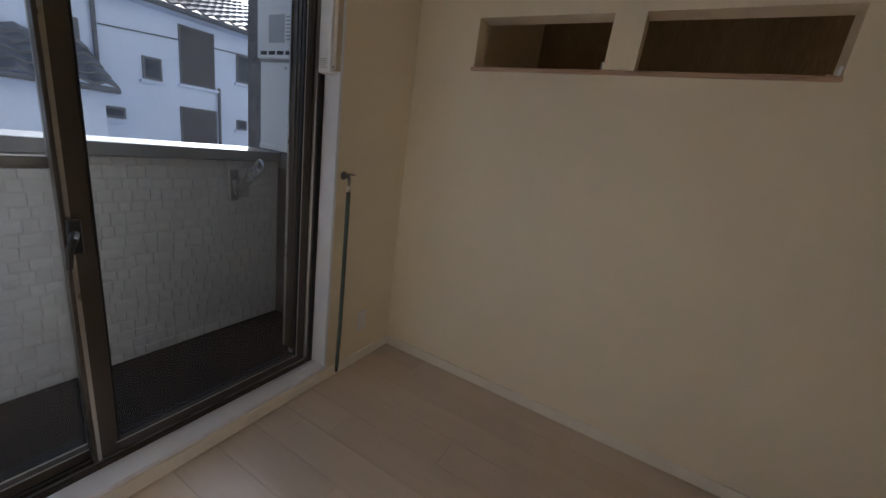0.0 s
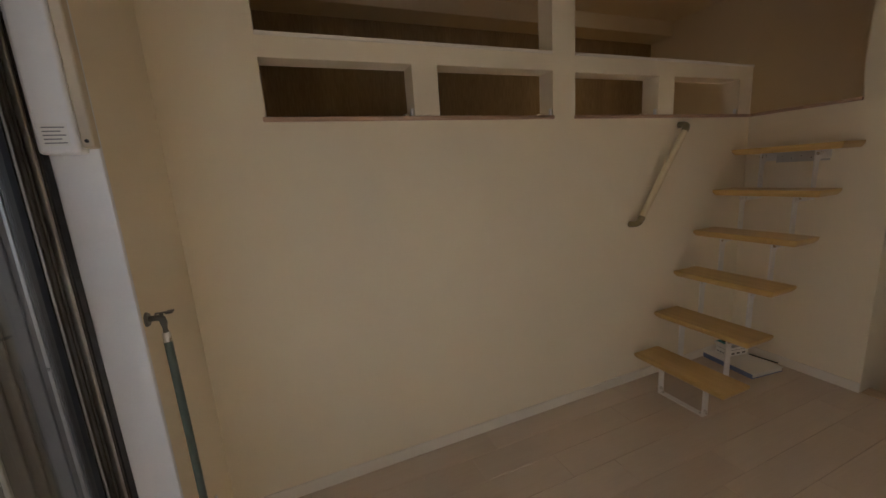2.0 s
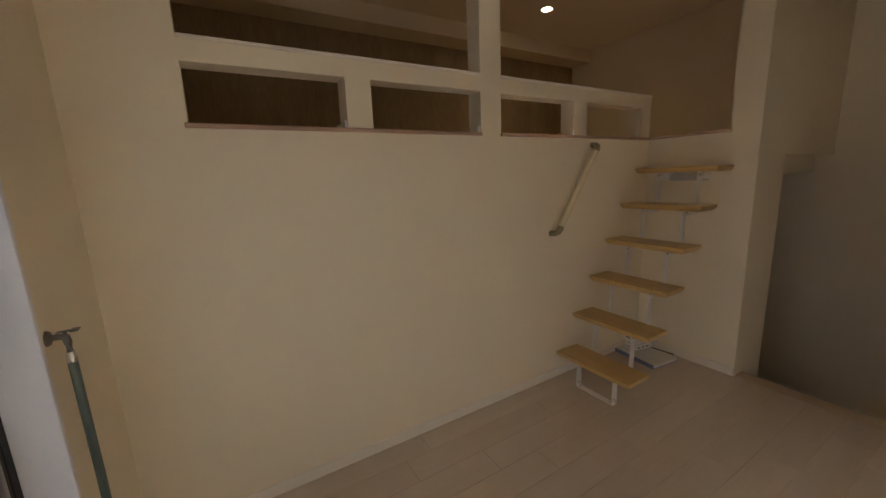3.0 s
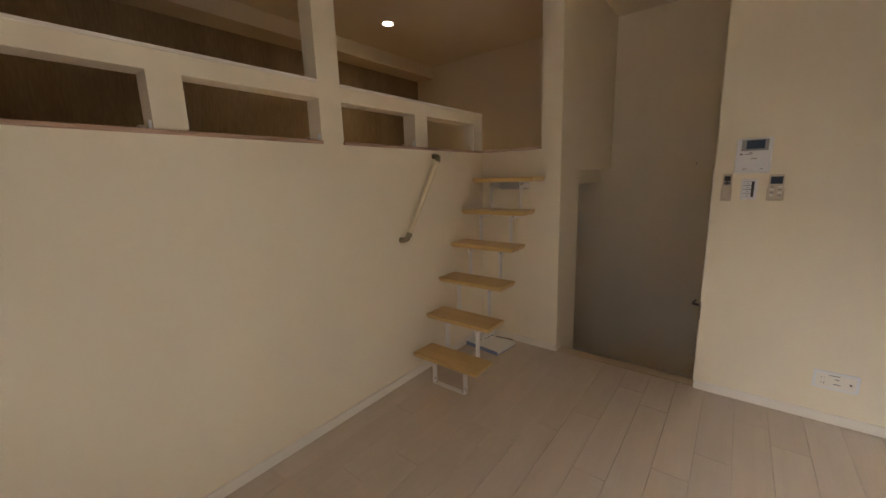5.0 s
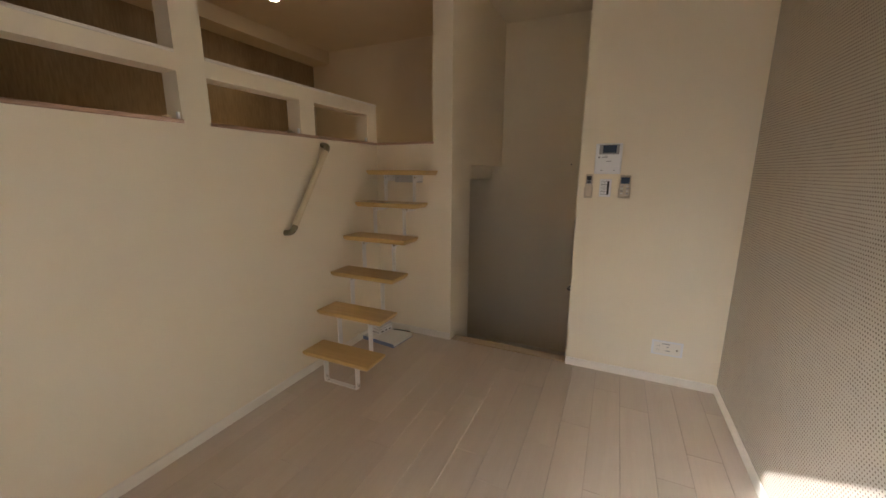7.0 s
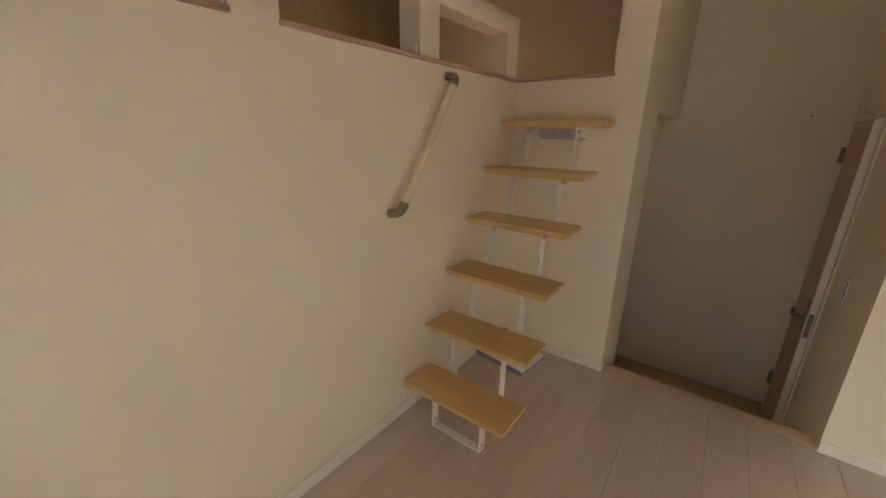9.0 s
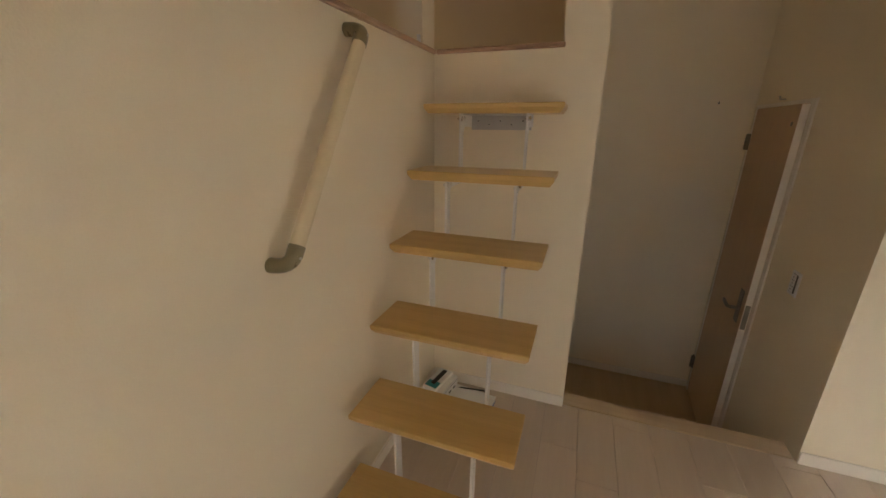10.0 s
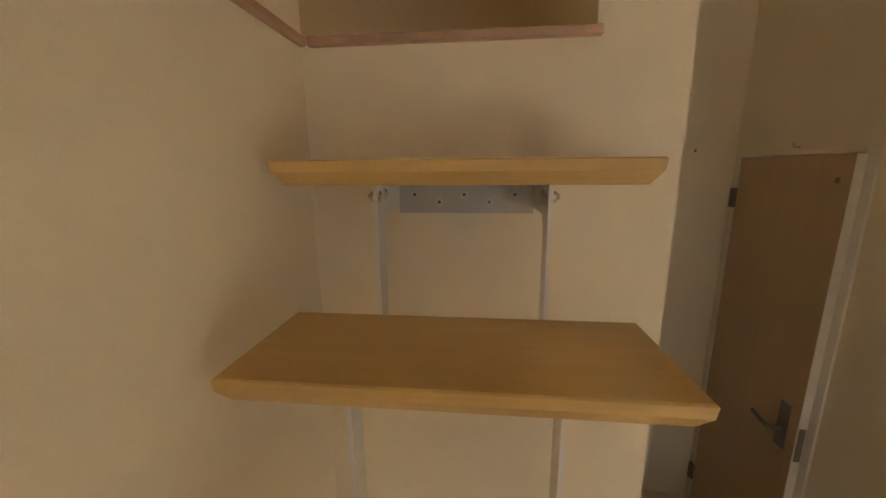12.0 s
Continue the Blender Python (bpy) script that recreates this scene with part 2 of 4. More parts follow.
def prism(profile, axis, a, b):
    """A profile of 2D points swept from a to b along an axis."""
    bm = bmesh.new()

    def at(p, s):
        return {"x": (s, p[0], p[1]), "y": (p[0], s, p[1]), "z": (p[0], p[1], s)}[axis]

    r0, r1 = [bm.verts.new(at(p, a)) for p in profile], [bm.verts.new(at(p, b)) for p in profile]
    n = len(profile)
    for i in range(n):
        bm.faces.new((r0[i], r0[(i + 1) % n], r1[(i + 1) % n], r1[i]))
    bm.faces.new(r0[::-1])
    bm.faces.new(r1)
    bmesh.ops.recalc_face_normals(bm, faces=bm.faces)
    return bm


def mesh_of(name, bm, mat, smooth=False):
    bmesh.ops.recalc_face_normals(bm, faces=bm.faces)
    me = bpy.data.meshes.new(name)
    bm.to_mesh(me)
    bm.free()
    me.materials.append(mat)
    if smooth:
        me.shade_smooth()
        me.set_sharp_from_angle(angle=radians(40))
    return me


def part(name, bm, mat, parent=None, label="", smooth=False):
    ob = new(name, mesh_of(name, bm, mat, smooth))
    if parent:
        ob.parent = parent
    if label:
        ob["label"] = label
    return ob


def setting(name, bm, mat, label, category="wall"):
    return tagged(part(name, bm, mat), label, category, kind="structure")


def thing(name, at, label, category, group=""):
    ob = new(name)
    ob.location = at
    return tagged(ob, label, category, group)


def many(boxes, bevel=0.0):
    bm = bmesh.new()
    for b in boxes:
        add_box(bm, *b, bevel=bevel)
    return bm


# ---- structure of the room ----
T = 0.11
floor = setting("floor", box(XW, 1.885, YS, YN, -0.12, -0.012), JOINT, "pale wood plank floor of the small room", "floor")
setting("floor_hall", box(1.9, XFAR, YH, YP, HALL - 0.1, HALL), HALL_WOOD, "tan wood floor of the sunken hall", "floor")
setting("floor_under_loft", many([(1.9, XFAR, YP, YN + T, HALL - 0.1, HALL - 0.003), (XW, XFAR, YN + T, YBACK, HALL - 0.1, HALL - 0.003)]), HALL_WOOD, "tan wood floor under the loft", "floor")
setting("wall_step", box(1.885, 1.9, YH, YP, HALL, -0.03), PAPER, "cream riser wall where the floor drops to the hall")
setting("trim_floor_edge", box(1.815, 1.91, YH + 0.002, YP - 0.002, -0.03, 0.004, bevel=0.003), wood("edge_wood", (0.58, 0.46, 0.31), (0.50, 0.38, 0.25), 0.4, 1), "pale wood nosing along the floor edge", "trim")
setting("wall_north", many([
    (XW, XE, YN, YN + T, -0.05, LOFT - 0.018),
    (XW, -1.145, YN, YN + T, LOFT - 0.018, CEIL),
    (0.2, 0.342, YN, YN + T, LOFT - 0.018, CEIL),
]), PAPER, "cream papered wall below the loft, with openings")
# the low parapet of the loft
low_wall = setting("wall_loft_parapet", many([(-1.145, 0.2, YN, YN + T, 1.875, 1.952)]), PAPER, "low cream parapet of the loft with four slots")
part("rail", box(0.342, 1.8, YN, YN + T, 1.872, 1.952), PAPER, low_wall)
for a, b, z in ((-0.543, -0.424, 1.875), (0.948, 1.075, 1.872), (1.672, 1.8, 1.872)):
    part("post", box(a, b, YN, YN + T, LOFT, z), PAPER, low_wall)
setting("trim_parapet_cap", many([(-1.145, 0.2, YN - 0.004, YN + T + 0.004, 1.952, 1.967), (0.342, 1.804, YN - 0.004, YN + T + 0.004, 1.952, 1.967)], bevel=0.002), WHITE_TRIM, "white cap on the loft parapet", "trim")
for a, b in ((-1.157, 0.203), (0.337, 1.795)):
    setting("trim_sill", box(a, b, YN - 0.012, YN + T + 0.01, LOFT - 0.018, LOFT, bevel=0.003), SILL_WOOD, "pinkish brown wood sill of the loft slots", "trim")
setting("trim_sill_stair", box(XE - 0.012, XE + T + 0.01, 2.207, YN - 0.014, LOFT - 0.018, LOFT, bevel=0.003), SILL_WOOD, "pinkish brown wood sill at the loft entrance", "trim")
setting("wall_stair", many([
    (XE, XE + T, YP, YN + T, HALL, LOFT - 0.018),
    (XE, XE + T, YP, 2.217, LOFT - 0.018, CEIL),
]), PAPER, "cream wall behind the steep stair")
setting("wall_hall_north", many([
    (XE + T, 2.22, YP, YP + T, HALL, 1.485),
    (XE + T, XFAR, YP, YP + T, 1.485, CEIL),
    (2.22, XFAR, YP + T, YP + 0.2, 1.35, 1.6),
]), PAPER, "cream hall wall with a low opening under the loft")
setting("wall_hall_far", box(XFAR, XFAR + T, YH - 0.9, YBACK, HALL - 0.1, CEIL), PAPER, "cream wall at the end of the hall and loft")
DX0, DX1, DTOP = 2.478, 3.180, 1.487
setting("wall_hall_south", many([
    (XE + 0.1, DX0, YH - 0.1, YH, HALL, CEIL),
    (DX0, DX1, YH - 0.1, YH, DTOP, CEIL),
    (DX1, XFAR, YH - 0.1, YH, HALL, CEIL),
]), PAPER, "cream hall wall around a door")
setting("wall_east", box(XE, XE + 0.1, YS, YH, HALL, CEIL), PAPER, "cream wall with intercom and switches")
setting("wall_south", box(XW - 0.16, XE + 0.1, YS - 0.12, YS, -0.12, CEIL), DOTS, "beige wallpaper wall with small dark dots")
setting("wall_west", many([
    (XW - 0.16, XW, YS, WIN_S, -0.12, CEIL),
    (XW - 0.16, XW, WIN_N, YN + T, -0.12, CEIL),
    (XW - 0.16, XW, WIN_S, WIN_N, -0.12, WIN_B - 0.02),
    (XW - 0.16, XW, WIN_S, WIN_N, WIN_T, CEIL),
]), PAPER, "cream wall around the balcony window")
setting("wall_loft_west", box(XW - 0.16, XW, YN + T, YBACK, HALL - 0.1, CEIL), PAPER, "cream end wall of the loft")
setting("wall_loft_back", box(XW - 0.16, XFAR + T, YBACK, YBACK + 0.1, HALL - 0.1, CEIL), RIBBED, "brown ribbed wallpaper at the back of the loft")
setting("trim_loft_soffit", box(XW, XFAR, 4.42, YBACK, 2.79, CEIL), CEILING_PAPER, "boxed-in beam along the loft ceiling", "beam")
setting("floor_loft", many([(XW, XFAR, YN + T + 0.01, YBACK, LOFT - 0.12, LOFT - 0.004), (XE + T + 0.01, XFAR, YP + T, YN + T + 0.01, LOFT - 0.045, LOFT - 0.004)]), HALL_WOOD, "wood floor of the loft", "floor")
setting("ceiling", box(XW - 0.16, XFAR + T, YS - 0.12, YBACK + 0.1, CEIL, CEIL + 0.12), CEILING_PAPER, "plain cream ceiling", "ceiling")
setting("wall_behind_door", box(XE + 0.1, XFAR + T, YH - 0.9, YH - 0.8, HALL - 0.1, CEIL), PAPER, "plain wall of the room behind the hall door")
setting("wall_bath_side", box(XE + 0.1, XE + 0.2, YH - 0.8, YH - 0.1, HALL - 0.1, CEIL), PAPER, "plain side wall behind the hall door")
setting("floor_bath", box(XE + 0.1, XFAR + T, YH - 0.8, YH, HALL - 0.1, HALL - 0.004), HALL_WOOD, "floor of the room behind the hall door", "floor")
for nm, args in (
    ("baseboard_north", (XW + 0.01, XE - 0.01, YN - 0.01, YN, 0, 0.06)),
    ("baseboard_stair", (XE - 0.01, XE, YP, YN - 0.01, 0, 0.06)),
    ("baseboard_east", (XE - 0.01, XE, YS + 0.01, YH, 0, 0.06)),
    ("baseboard_south", (XW + 0.01, XE - 0.01, YS, YS + 0.01, 0, 0.06)),
    ("baseboard_west", (XW, XW + 0.01, YS + 0.01, YN - 0.01, 0, 0.06)),
    ("baseboard_hall", (XFAR - 0.01, XFAR, YH, YN, HALL, HALL + 0.06)),
):
    setting(nm, box(*args, bevel=0.0025), WHITE_TRIM, "slim cream baseboard", "baseboard")


# ---- balcony window ----
def window():
    w = tagged(new("window_1"), "bronze aluminium sliding balcony window with two clear panes", "window", kind="structure")
    x0, x1 = XW - 0.165, XW - 0.085
    part("outer_frame", many([
        (x0, x1, WIN_N - 0.032, WIN_N, WIN_B, WIN_T), (x0, x1, WIN_S, WIN_S + 0.032, WIN_B, WIN_T),
        (x0, x1, WIN_S + 0.032, WIN_N - 0.032, WIN_T - 0.035, WIN_T), (x0, x1, WIN_S + 0.032, WIN_N - 0.032, WIN_B - 0.015, WIN_B + 0.014),
    ], bevel=0.002), ALU, w)
    for i in range(3):
        part("track", box(x0 + 0.012 + 0.027 * i, x0 + 0.016 + 0.027 * i, WIN_S + 0.032, WIN_N - 0.032, WIN_B + 0.014, WIN_B + 0.022), ALU_LIGHT, w)
        part("side_groove", box(x0 + 0.012 + 0.027 * i, x0 + 0.018 + 0.027 * i, WIN_N - 0.040, WIN_N - 0.032, WIN_B + 0.014, WIN_T - 0.035), ALU, w)
    part("side_gasket", box(x1 - 0.002, x1 + 0.004, WIN_N - 0.030, WIN_N - 0.004, WIN_B, WIN_T), RUBBER, w)

    def sash(name, ya, yb, xc, near, far):
        s = part(name, many([
            (xc - 0.014, xc + 0.014, ya, ya + near, WIN_B + 0.022, WIN_T - 0.04),
            (xc - 0.014, xc + 0.014, yb - far, yb, WIN_B + 0.022, WIN_T - 0.04),
            (xc - 0.014, xc + 0.014, ya + near, yb - far, WIN_B + 0.022, WIN_B + 0.062),
            (xc - 0.014, xc + 0.014, ya + near, yb - far, WIN_T - 0.09, WIN_T - 0.04),
        ], bevel=0.002), ALU, w)
        g = part("pane", box(xc - 0.003, xc + 0.003, ya + near - 0.004, yb - far + 0.004, WIN_B + 0.058, WIN_T - 0.086), GLASS, s, "clear window glass")
        g.visible_shadow = False
        part("glazing_bead", many([
            (xc + 0.0145, xc + 0.0165, ya + near - 0.006, yb - far + 0.006, WIN_B + 0.058, WIN_B + 0.063),
            (xc + 0.0145, xc + 0.0165, yb - far - 0.001, yb - far + 0.004, WIN_B + 0.063, WIN_T - 0.09),
        ]), ALU_LIGHT, s)
        part("glazing_gasket", many([
            (xc + 0.0035, xc + 0.0135, ya + near, ya + near + 0.006, WIN_B + 0.062, WIN_T - 0.09),
            (xc + 0.0035, xc + 0.0135, yb - far - 0.006, yb - far, WIN_B + 0.062, WIN_T - 0.09),
        ]), RUBBER, s)
        return s

    inner = sash("sash", 1.325, WIN_N - 0.034, XW - 0.112, 0.068, 0.060)
    for yy, mm in ((WIN_N - 0.082, ALU), (WIN_N - 0.062, ALU)):
        part("stile_rib", box(XW - 0.0985, XW - 0.094, yy, yy + 0.006, WIN_B + 0.024, WIN_T - 0.042, bevel=0.001), mm, inner)
    part("stile_pull", box(XW - 0.0985, XW - 0.086, WIN_N - 0.047, WIN_N - 0.036, WIN_B + 0.03, WIN_T - 0.05, bevel=0.002), ALU_LIGHT, inner, "bright aluminium edge")
    sash("sash", WIN_S + 0.034, 1.38, XW - 0.142, 0.05, 0.045)
    part("stile_rib", box(XW - 0.098, XW - 0.092, 1.335, 1.345, WIN_B + 0.022, WIN_T - 0.04), ALU_LIGHT, inner)
    part("lock_body", box(XW - 0.098, XW - 0.075, 1.332, 1.362, 0.84, 0.94, bevel=0.004), BLACK, inner, "dark crescent lock body")
    part("lock_lever", tube([(XW - 0.078, 1.345, 0.90), (XW - 0.055, 1.335, 0.89), (XW - 0.05, 1.322, 0.86), (XW - 0.05, 1.318, 0.81)], [0.011, 0.010, 0.009, 0.008]), BLACK, inner, "dark crescent lock lever", True)
    xo = XW - 0.33
    for yy, s in ((WIN_N + 0.012, 1), (WIN_S - 0.012, -1)):
        ch = part("shutter_guide", box(xo, x0 - 0.002, min(yy, yy + 0.03 * s), max(yy, yy + 0.03 * s), WIN_B - 0.01, 2.34), ALU, w, "ribbed bronze shutter guide")
        for k, (wd, mm) in enumerate(((0.010, ALU_LIGHT), (0.016, ALU), (0.008, ALU), (0.020, ALU), (0.008, ALU_LIGHT))):
            xa = xo + 0.002 + k * 0.034
            part("guide_rib", box(xa, xa + wd, min(yy, yy - 0.010 * s), max(yy, yy - 0.010 * s), WIN_B - 0.01, 2.34, bevel=0.0015), mm, ch)
    sc = part("insect_screen_frame", many([
        (x0 - 0.016, x0 - 0.003, WIN_S + 0.03, WIN_S + 0.055, WIN_B + 0.02, WIN_T - 0.04),
        (x0 - 0.016, x0 - 0.003, 1.335, 1.36, WIN_B + 0.02, WIN_T - 0.04),
        (x0 - 0.016, x0 - 0.003, WIN_S + 0.055, 1.335, WIN_B + 0.02, WIN_B + 0.05),
        (x0 - 0.016, x0 - 0.003, WIN_S + 0.055, 1.335, 1.065, 1.10),
    ], bevel=0.002), ALU_LIGHT, w, "grey insect screen frame")
    return w


window()
setting("trim_window_sill", box(XW - 0.083, XW + 0.012, WIN_S - 0.02, WIN_N + 0.02, WIN_B - 0.022, WIN_B, bevel=0.002), JAMB_WHITE, "white board sill under the balcony window", "trim")
setting("trim_window_jamb_north", box(XW - 0.083, XW + 0.008, WIN_N - 0.002, WIN_N + 0.016, WIN_B + 0.001, WIN_T, bevel=0.002), JAMB_WHITE, "white window jamb board", "trim")
setting("trim_window_jamb_south", box(XW - 0.083, XW + 0.008, WIN_S - 0.016, WIN_S + 0.002, WIN_B + 0.001, WIN_T, bevel=0.002), JAMB_WHITE, "white window jamb board", "trim")
setting("trim_window_head", box(XW - 0.083, XW + 0.008, WIN_S + 0.003, WIN_N - 0.003, WIN_T - 0.002, WIN_T + 0.016, bevel=0.002), JAMB_WHITE, "white board at the window head", "trim")


# ---- loose and fixed things of the room ----
def tread_stair():
    st = thing("loft_stair", (0.95, 2.46, 0), "steep open stair with six pale wood treads on white steel bars", "stair")
    ox, oy = 0.95, 2.46
    y0, y1, ya, yb = 2.174, 2.712, 2.309, 2.574
    tops = [0.217 + 0.2432 * i for i in range(6)]
    fronts = [0.779 + 0.160 * i for i in range(5)] + [1.582]
    depth, th = 0.206, 0.036

    def P(name, bm, mat, label="", parent=None, smooth=False):
        bmesh.ops.translate(bm, vec=(-ox, -oy, 0), verts=bm.verts)
        return part(name, bm, mat, parent or st, label, smooth)

    for i, (z, x) in enumerate(zip(tops, fronts)):
        d = depth if i < 5 else XE - x - 0.002
        bm = bmesh.new()
        rings = []
        for zz, inset in ((z, 0.0025), (z - 0.0025, 0.0), (z - 0.017, 0.0015), (z - th + 0.002, 0.013), (z - th, 0.016)):
            rings.append([bm.verts.new(c) for c in ((x + inset, y0 + inset, zz), (x + d - (inset if i < 5 else 0), y0 + inset, zz), (x + d - (inset if i < 5 else 0), y1 - inset, zz), (x + inset, y1 - inset, zz))])
        for r0, r1 in zip(rings, rings[1:]):
            for k in range(4):
                bm.faces.new((r0[k], r0[(k + 1) % 4], r1[(k + 1) % 4], r1[k]))
        bm.faces.new(rings[0])
        bm.faces.new(rings[-1])
        P("tread", bm, TREAD_WOOD)
        below = tops[i - 1] - th - 0.034 if i else 0.0
        xb = x + 0.051
        for yy, side in ((ya, -1), (yb, 1)):
            prof = [(xb, below), (xb + 0.042, below), (xb + 0.042, z - th - 0.050), (xb + 0.058, z - th - 0.034), (xb + 0.158, z - th - 0.034), (xb + 0.158, z - th), (xb, z - th)]
            if i == 5:
                prof = [(xb, below), (xb + 0.040, below), (xb + 0.040, z - th - 0.075), (xb + 0.055, z - th - 0.05), (XE - 0.004, z - th - 0.05), (XE - 0.004, z - th), (xb, z - th)]
            bm = prism(prof, "y", yy - 0.0034, yy + 0.0034)
            post = P("upright", bm, STEEL_WHITE)
            spots = [(xb + 0.014, z - th - 0.020), (xb + 0.048, z - th - 0.018)]
            if i == 0:
                spots += [(xb + 0.012, 0.034), (xb + 0.030, 0.020)]
            for bx, bz in spots:
                bm = rod((bx, yy - 0.005, bz), (bx, yy + 0.005, bz), 0.0098, seg=12)
                add_rod(bm, (bx, yy + side * 0.004, bz), (bx, yy + side * 0.009, bz), 0.0086, 0.0086, 6)
                add_rod(bm, (bx, yy + side * 0.009, bz), (bx, yy + side * 0.0145, bz), 0.0075, 0.0035, 12)
                add_rod(bm, (bx, yy - side * 0.005, bz), (bx, yy - side * 0.0085, bz), 0.0075, 0.004, 12)
                P("bolt", bm, CHROME, "chrome cap nut", post)
        if i < 5:
            P("cross_plate", many([(xb, xb + 0.060, ya + 0.003, yb - 0.003, z - th - 0.005, z - th - 0.0005)]), STEEL_WHITE)
        else:
            P("wall_plate", many([(XE - 0.006, XE - 0.001, ya + 0.003, yb - 0.003, z - th - 0.062, z - th - 0.001), (xb + 0.03, XE - 0.006, ya + 0.003, yb - 0.003, z - th - 0.004, z - th - 0.001)]), GALV)
            for k in range(5):
                yy = 2.348 + k * 0.048
                zz = z - th - (0.040 if k % 2 else 0.026)
                bm = rod((XE - 0.0085, yy, zz), (XE - 0.006, yy, zz), 0.0062, 0.0068, 12)
                scr = P("screw", bm, ZINC)
                P("screw_slot", box(XE - 0.0092, XE - 0.0084, yy - 0.0026, yy + 0.0026, zz - 0.0026, zz + 0.0026), BLACK, "", scr)
        if i == 0:
            P("foot_bar", box(xb, xb + 0.036, ya + 0.003, yb - 0.003, 0, 0.005), STEEL_WHITE)
            for yy in (ya + 0.02, yb - 0.02):
                P("foot_bolt", rod((xb + 0.018, yy, 0.005), (xb + 0.018, yy, 0.011), 0.007, seg=8), ZINC)
    return st


tread_stair()


def handrail():
    a, b = Vector((0.770, YN - 0.058, 1.064)), Vector((1.112, YN - 0.058, 1.574))
    d = (b - a).normalized()
    h = thing("handrail", (a.x, YN, a.z), "slanted round cream handrail with bronze end brackets on the wall", "handrail")
    o = Vector((a.x, YN, a.z))

    def loc(p):
        return Vector(p) - o

    part("rail", tube([loc(a - d * 0.004), loc(a + d * 0.2), loc(b - d * 0.2), loc(b + d * 0.004)], 0.0185, 24), RAIL_CREAM, h, smooth=True)
    for end, sgn in ((a, -1), (b, 1)):
        out = Vector((0, 1, 0))
        reach = YN - 0.001 - end.y
        bend, foot = end + d * sgn * 0.032, end + d * sgn * 0.032 + out * reach
        pts = [end - d * sgn * 0.022] + [end * (1 - q) ** 2 + bend * 2 * q * (1 - q) + foot * q ** 2 for q in (0.0, 0.15, 0.3, 0.45, 0.6, 0.75, 0.9, 1.0)]
        br = part("end_bracket", tube([loc(p) for p in pts], [0.0198, 0.0197, 0.0192, 0.0186, 0.0182, 0.0180, 0.0180, 0.0182, 0.0186], 24), RAIL_END, h, "bronze plastic end bracket", True)
        part("bracket_screw", rod(loc(end + d * sgn * 0.006 - out * 0.0185), loc(end + d * sgn * 0.006 - out * 0.0205), 0.0035, seg=10), ZINC, br)
    return h


handrail()


def gas_rod():
    yy = 2.278
    t = thing("wall_tap", (XW, yy, 1.075), "small chrome tap on the wall beside the window", "tap")
    part("rosette", rod((0, 0, 0), (0.006, 0, 0), 0.02, 0.017, 20), TAP_METAL, t, smooth=True)
    part("body", tube([(0.004, 0, 0), (0.024, 0, 0), (0.034, 0, -0.004), (0.036, 0, -0.018), (0.036, 0, -0.045)], [0.008, 0.008, 0.009, 0.0085, 0.0075]), TAP_METAL, t, smooth=True)
    part("lever", many([(0.02, 0.05, -0.004, 0.004, 0.010, 0.014), (0.03, 0.038, -0.003, 0.003, 0, 0.012), (0.046, 0.062, -0.012, 0.012, 0.009, 0.014)], bevel=0.001), TAP_METAL, t)
    p = thing("drain_hose", (XW + 0.036, yy, 0.06), "dark green-grey hose hanging from the tap to the baseboard", "hose")
    part("sleeve", tube([(0, 0, 0.972), (0, 0, 0.955), (0, 0, 0.93)], [0.0095, 0.0105, 0.0095]), CHROME, p, "chrome sleeve", True)
    part("hose", tube([(0, 0, 0.945), (0.001, 0.002, 0.6), (0.0, 0.004, 0.3), (-0.010, 0.010, 0.0)], 0.0105), HOSE, p, smooth=True)
    part("tip", rod((-0.0102, 0.010, 0.004), (-0.0104, 0.0101, -0.03), 0.0085, 0.008), BLACK, p)


gas_rod()


def pole_holder():
    t = thing("drying_pole_holder", (XW - 0.08, WIN_N - 0.002, 1.495), "white folded drying-pole holder on the window jamb", "holder")
    part("cover", box(0, 0.072, -0.045, 0, 0, 0.6, bevel=0.008, seg=3), PLASTIC, t)
    part("side_arm", box(0.072, 0.094, -0.036, -0.004, 0.012, 0.6, bevel=0.003), PLASTIC_BEIGE, t, "beige folded arm")
    part("arm_screw", rod((0.083, -0.0355, 0.026), (0.083, -0.0385, 0.026), 0.004), BLACK, t)
    lab = part("label_plate", box(0.012, 0.058, -0.0457, -0.0451, 0.016, 0.062), PAPER_WHITE, t, "small printed label")
    for k in range(5):
        part("print_line", box(0.016, 0.054 - 0.008 * (k % 2), -0.0461, -0.0457, 0.021 + 0.008 * k, 0.0235 + 0.008 * k), PRINT_GREY, lab)


pole_holder()


def outlet(name, at, w, h, label, quiet=False):
    """Facing -x, its middle at the given place."""
    t = thing(name, at, label, "outlet")
    part("plate", box(-0.007, 0, -w / 2, w / 2, -h / 2, h / 2, bevel=0.003, seg=2), PLASTIC, t)
    part("insert", box(-0.0085, -0.007, -w / 2 + 0.014, w / 2 - 0.014, -h / 2 + 0.012, h / 2 - 0.012, bevel=0.0007), WHITE_TRIM, t)
    return t


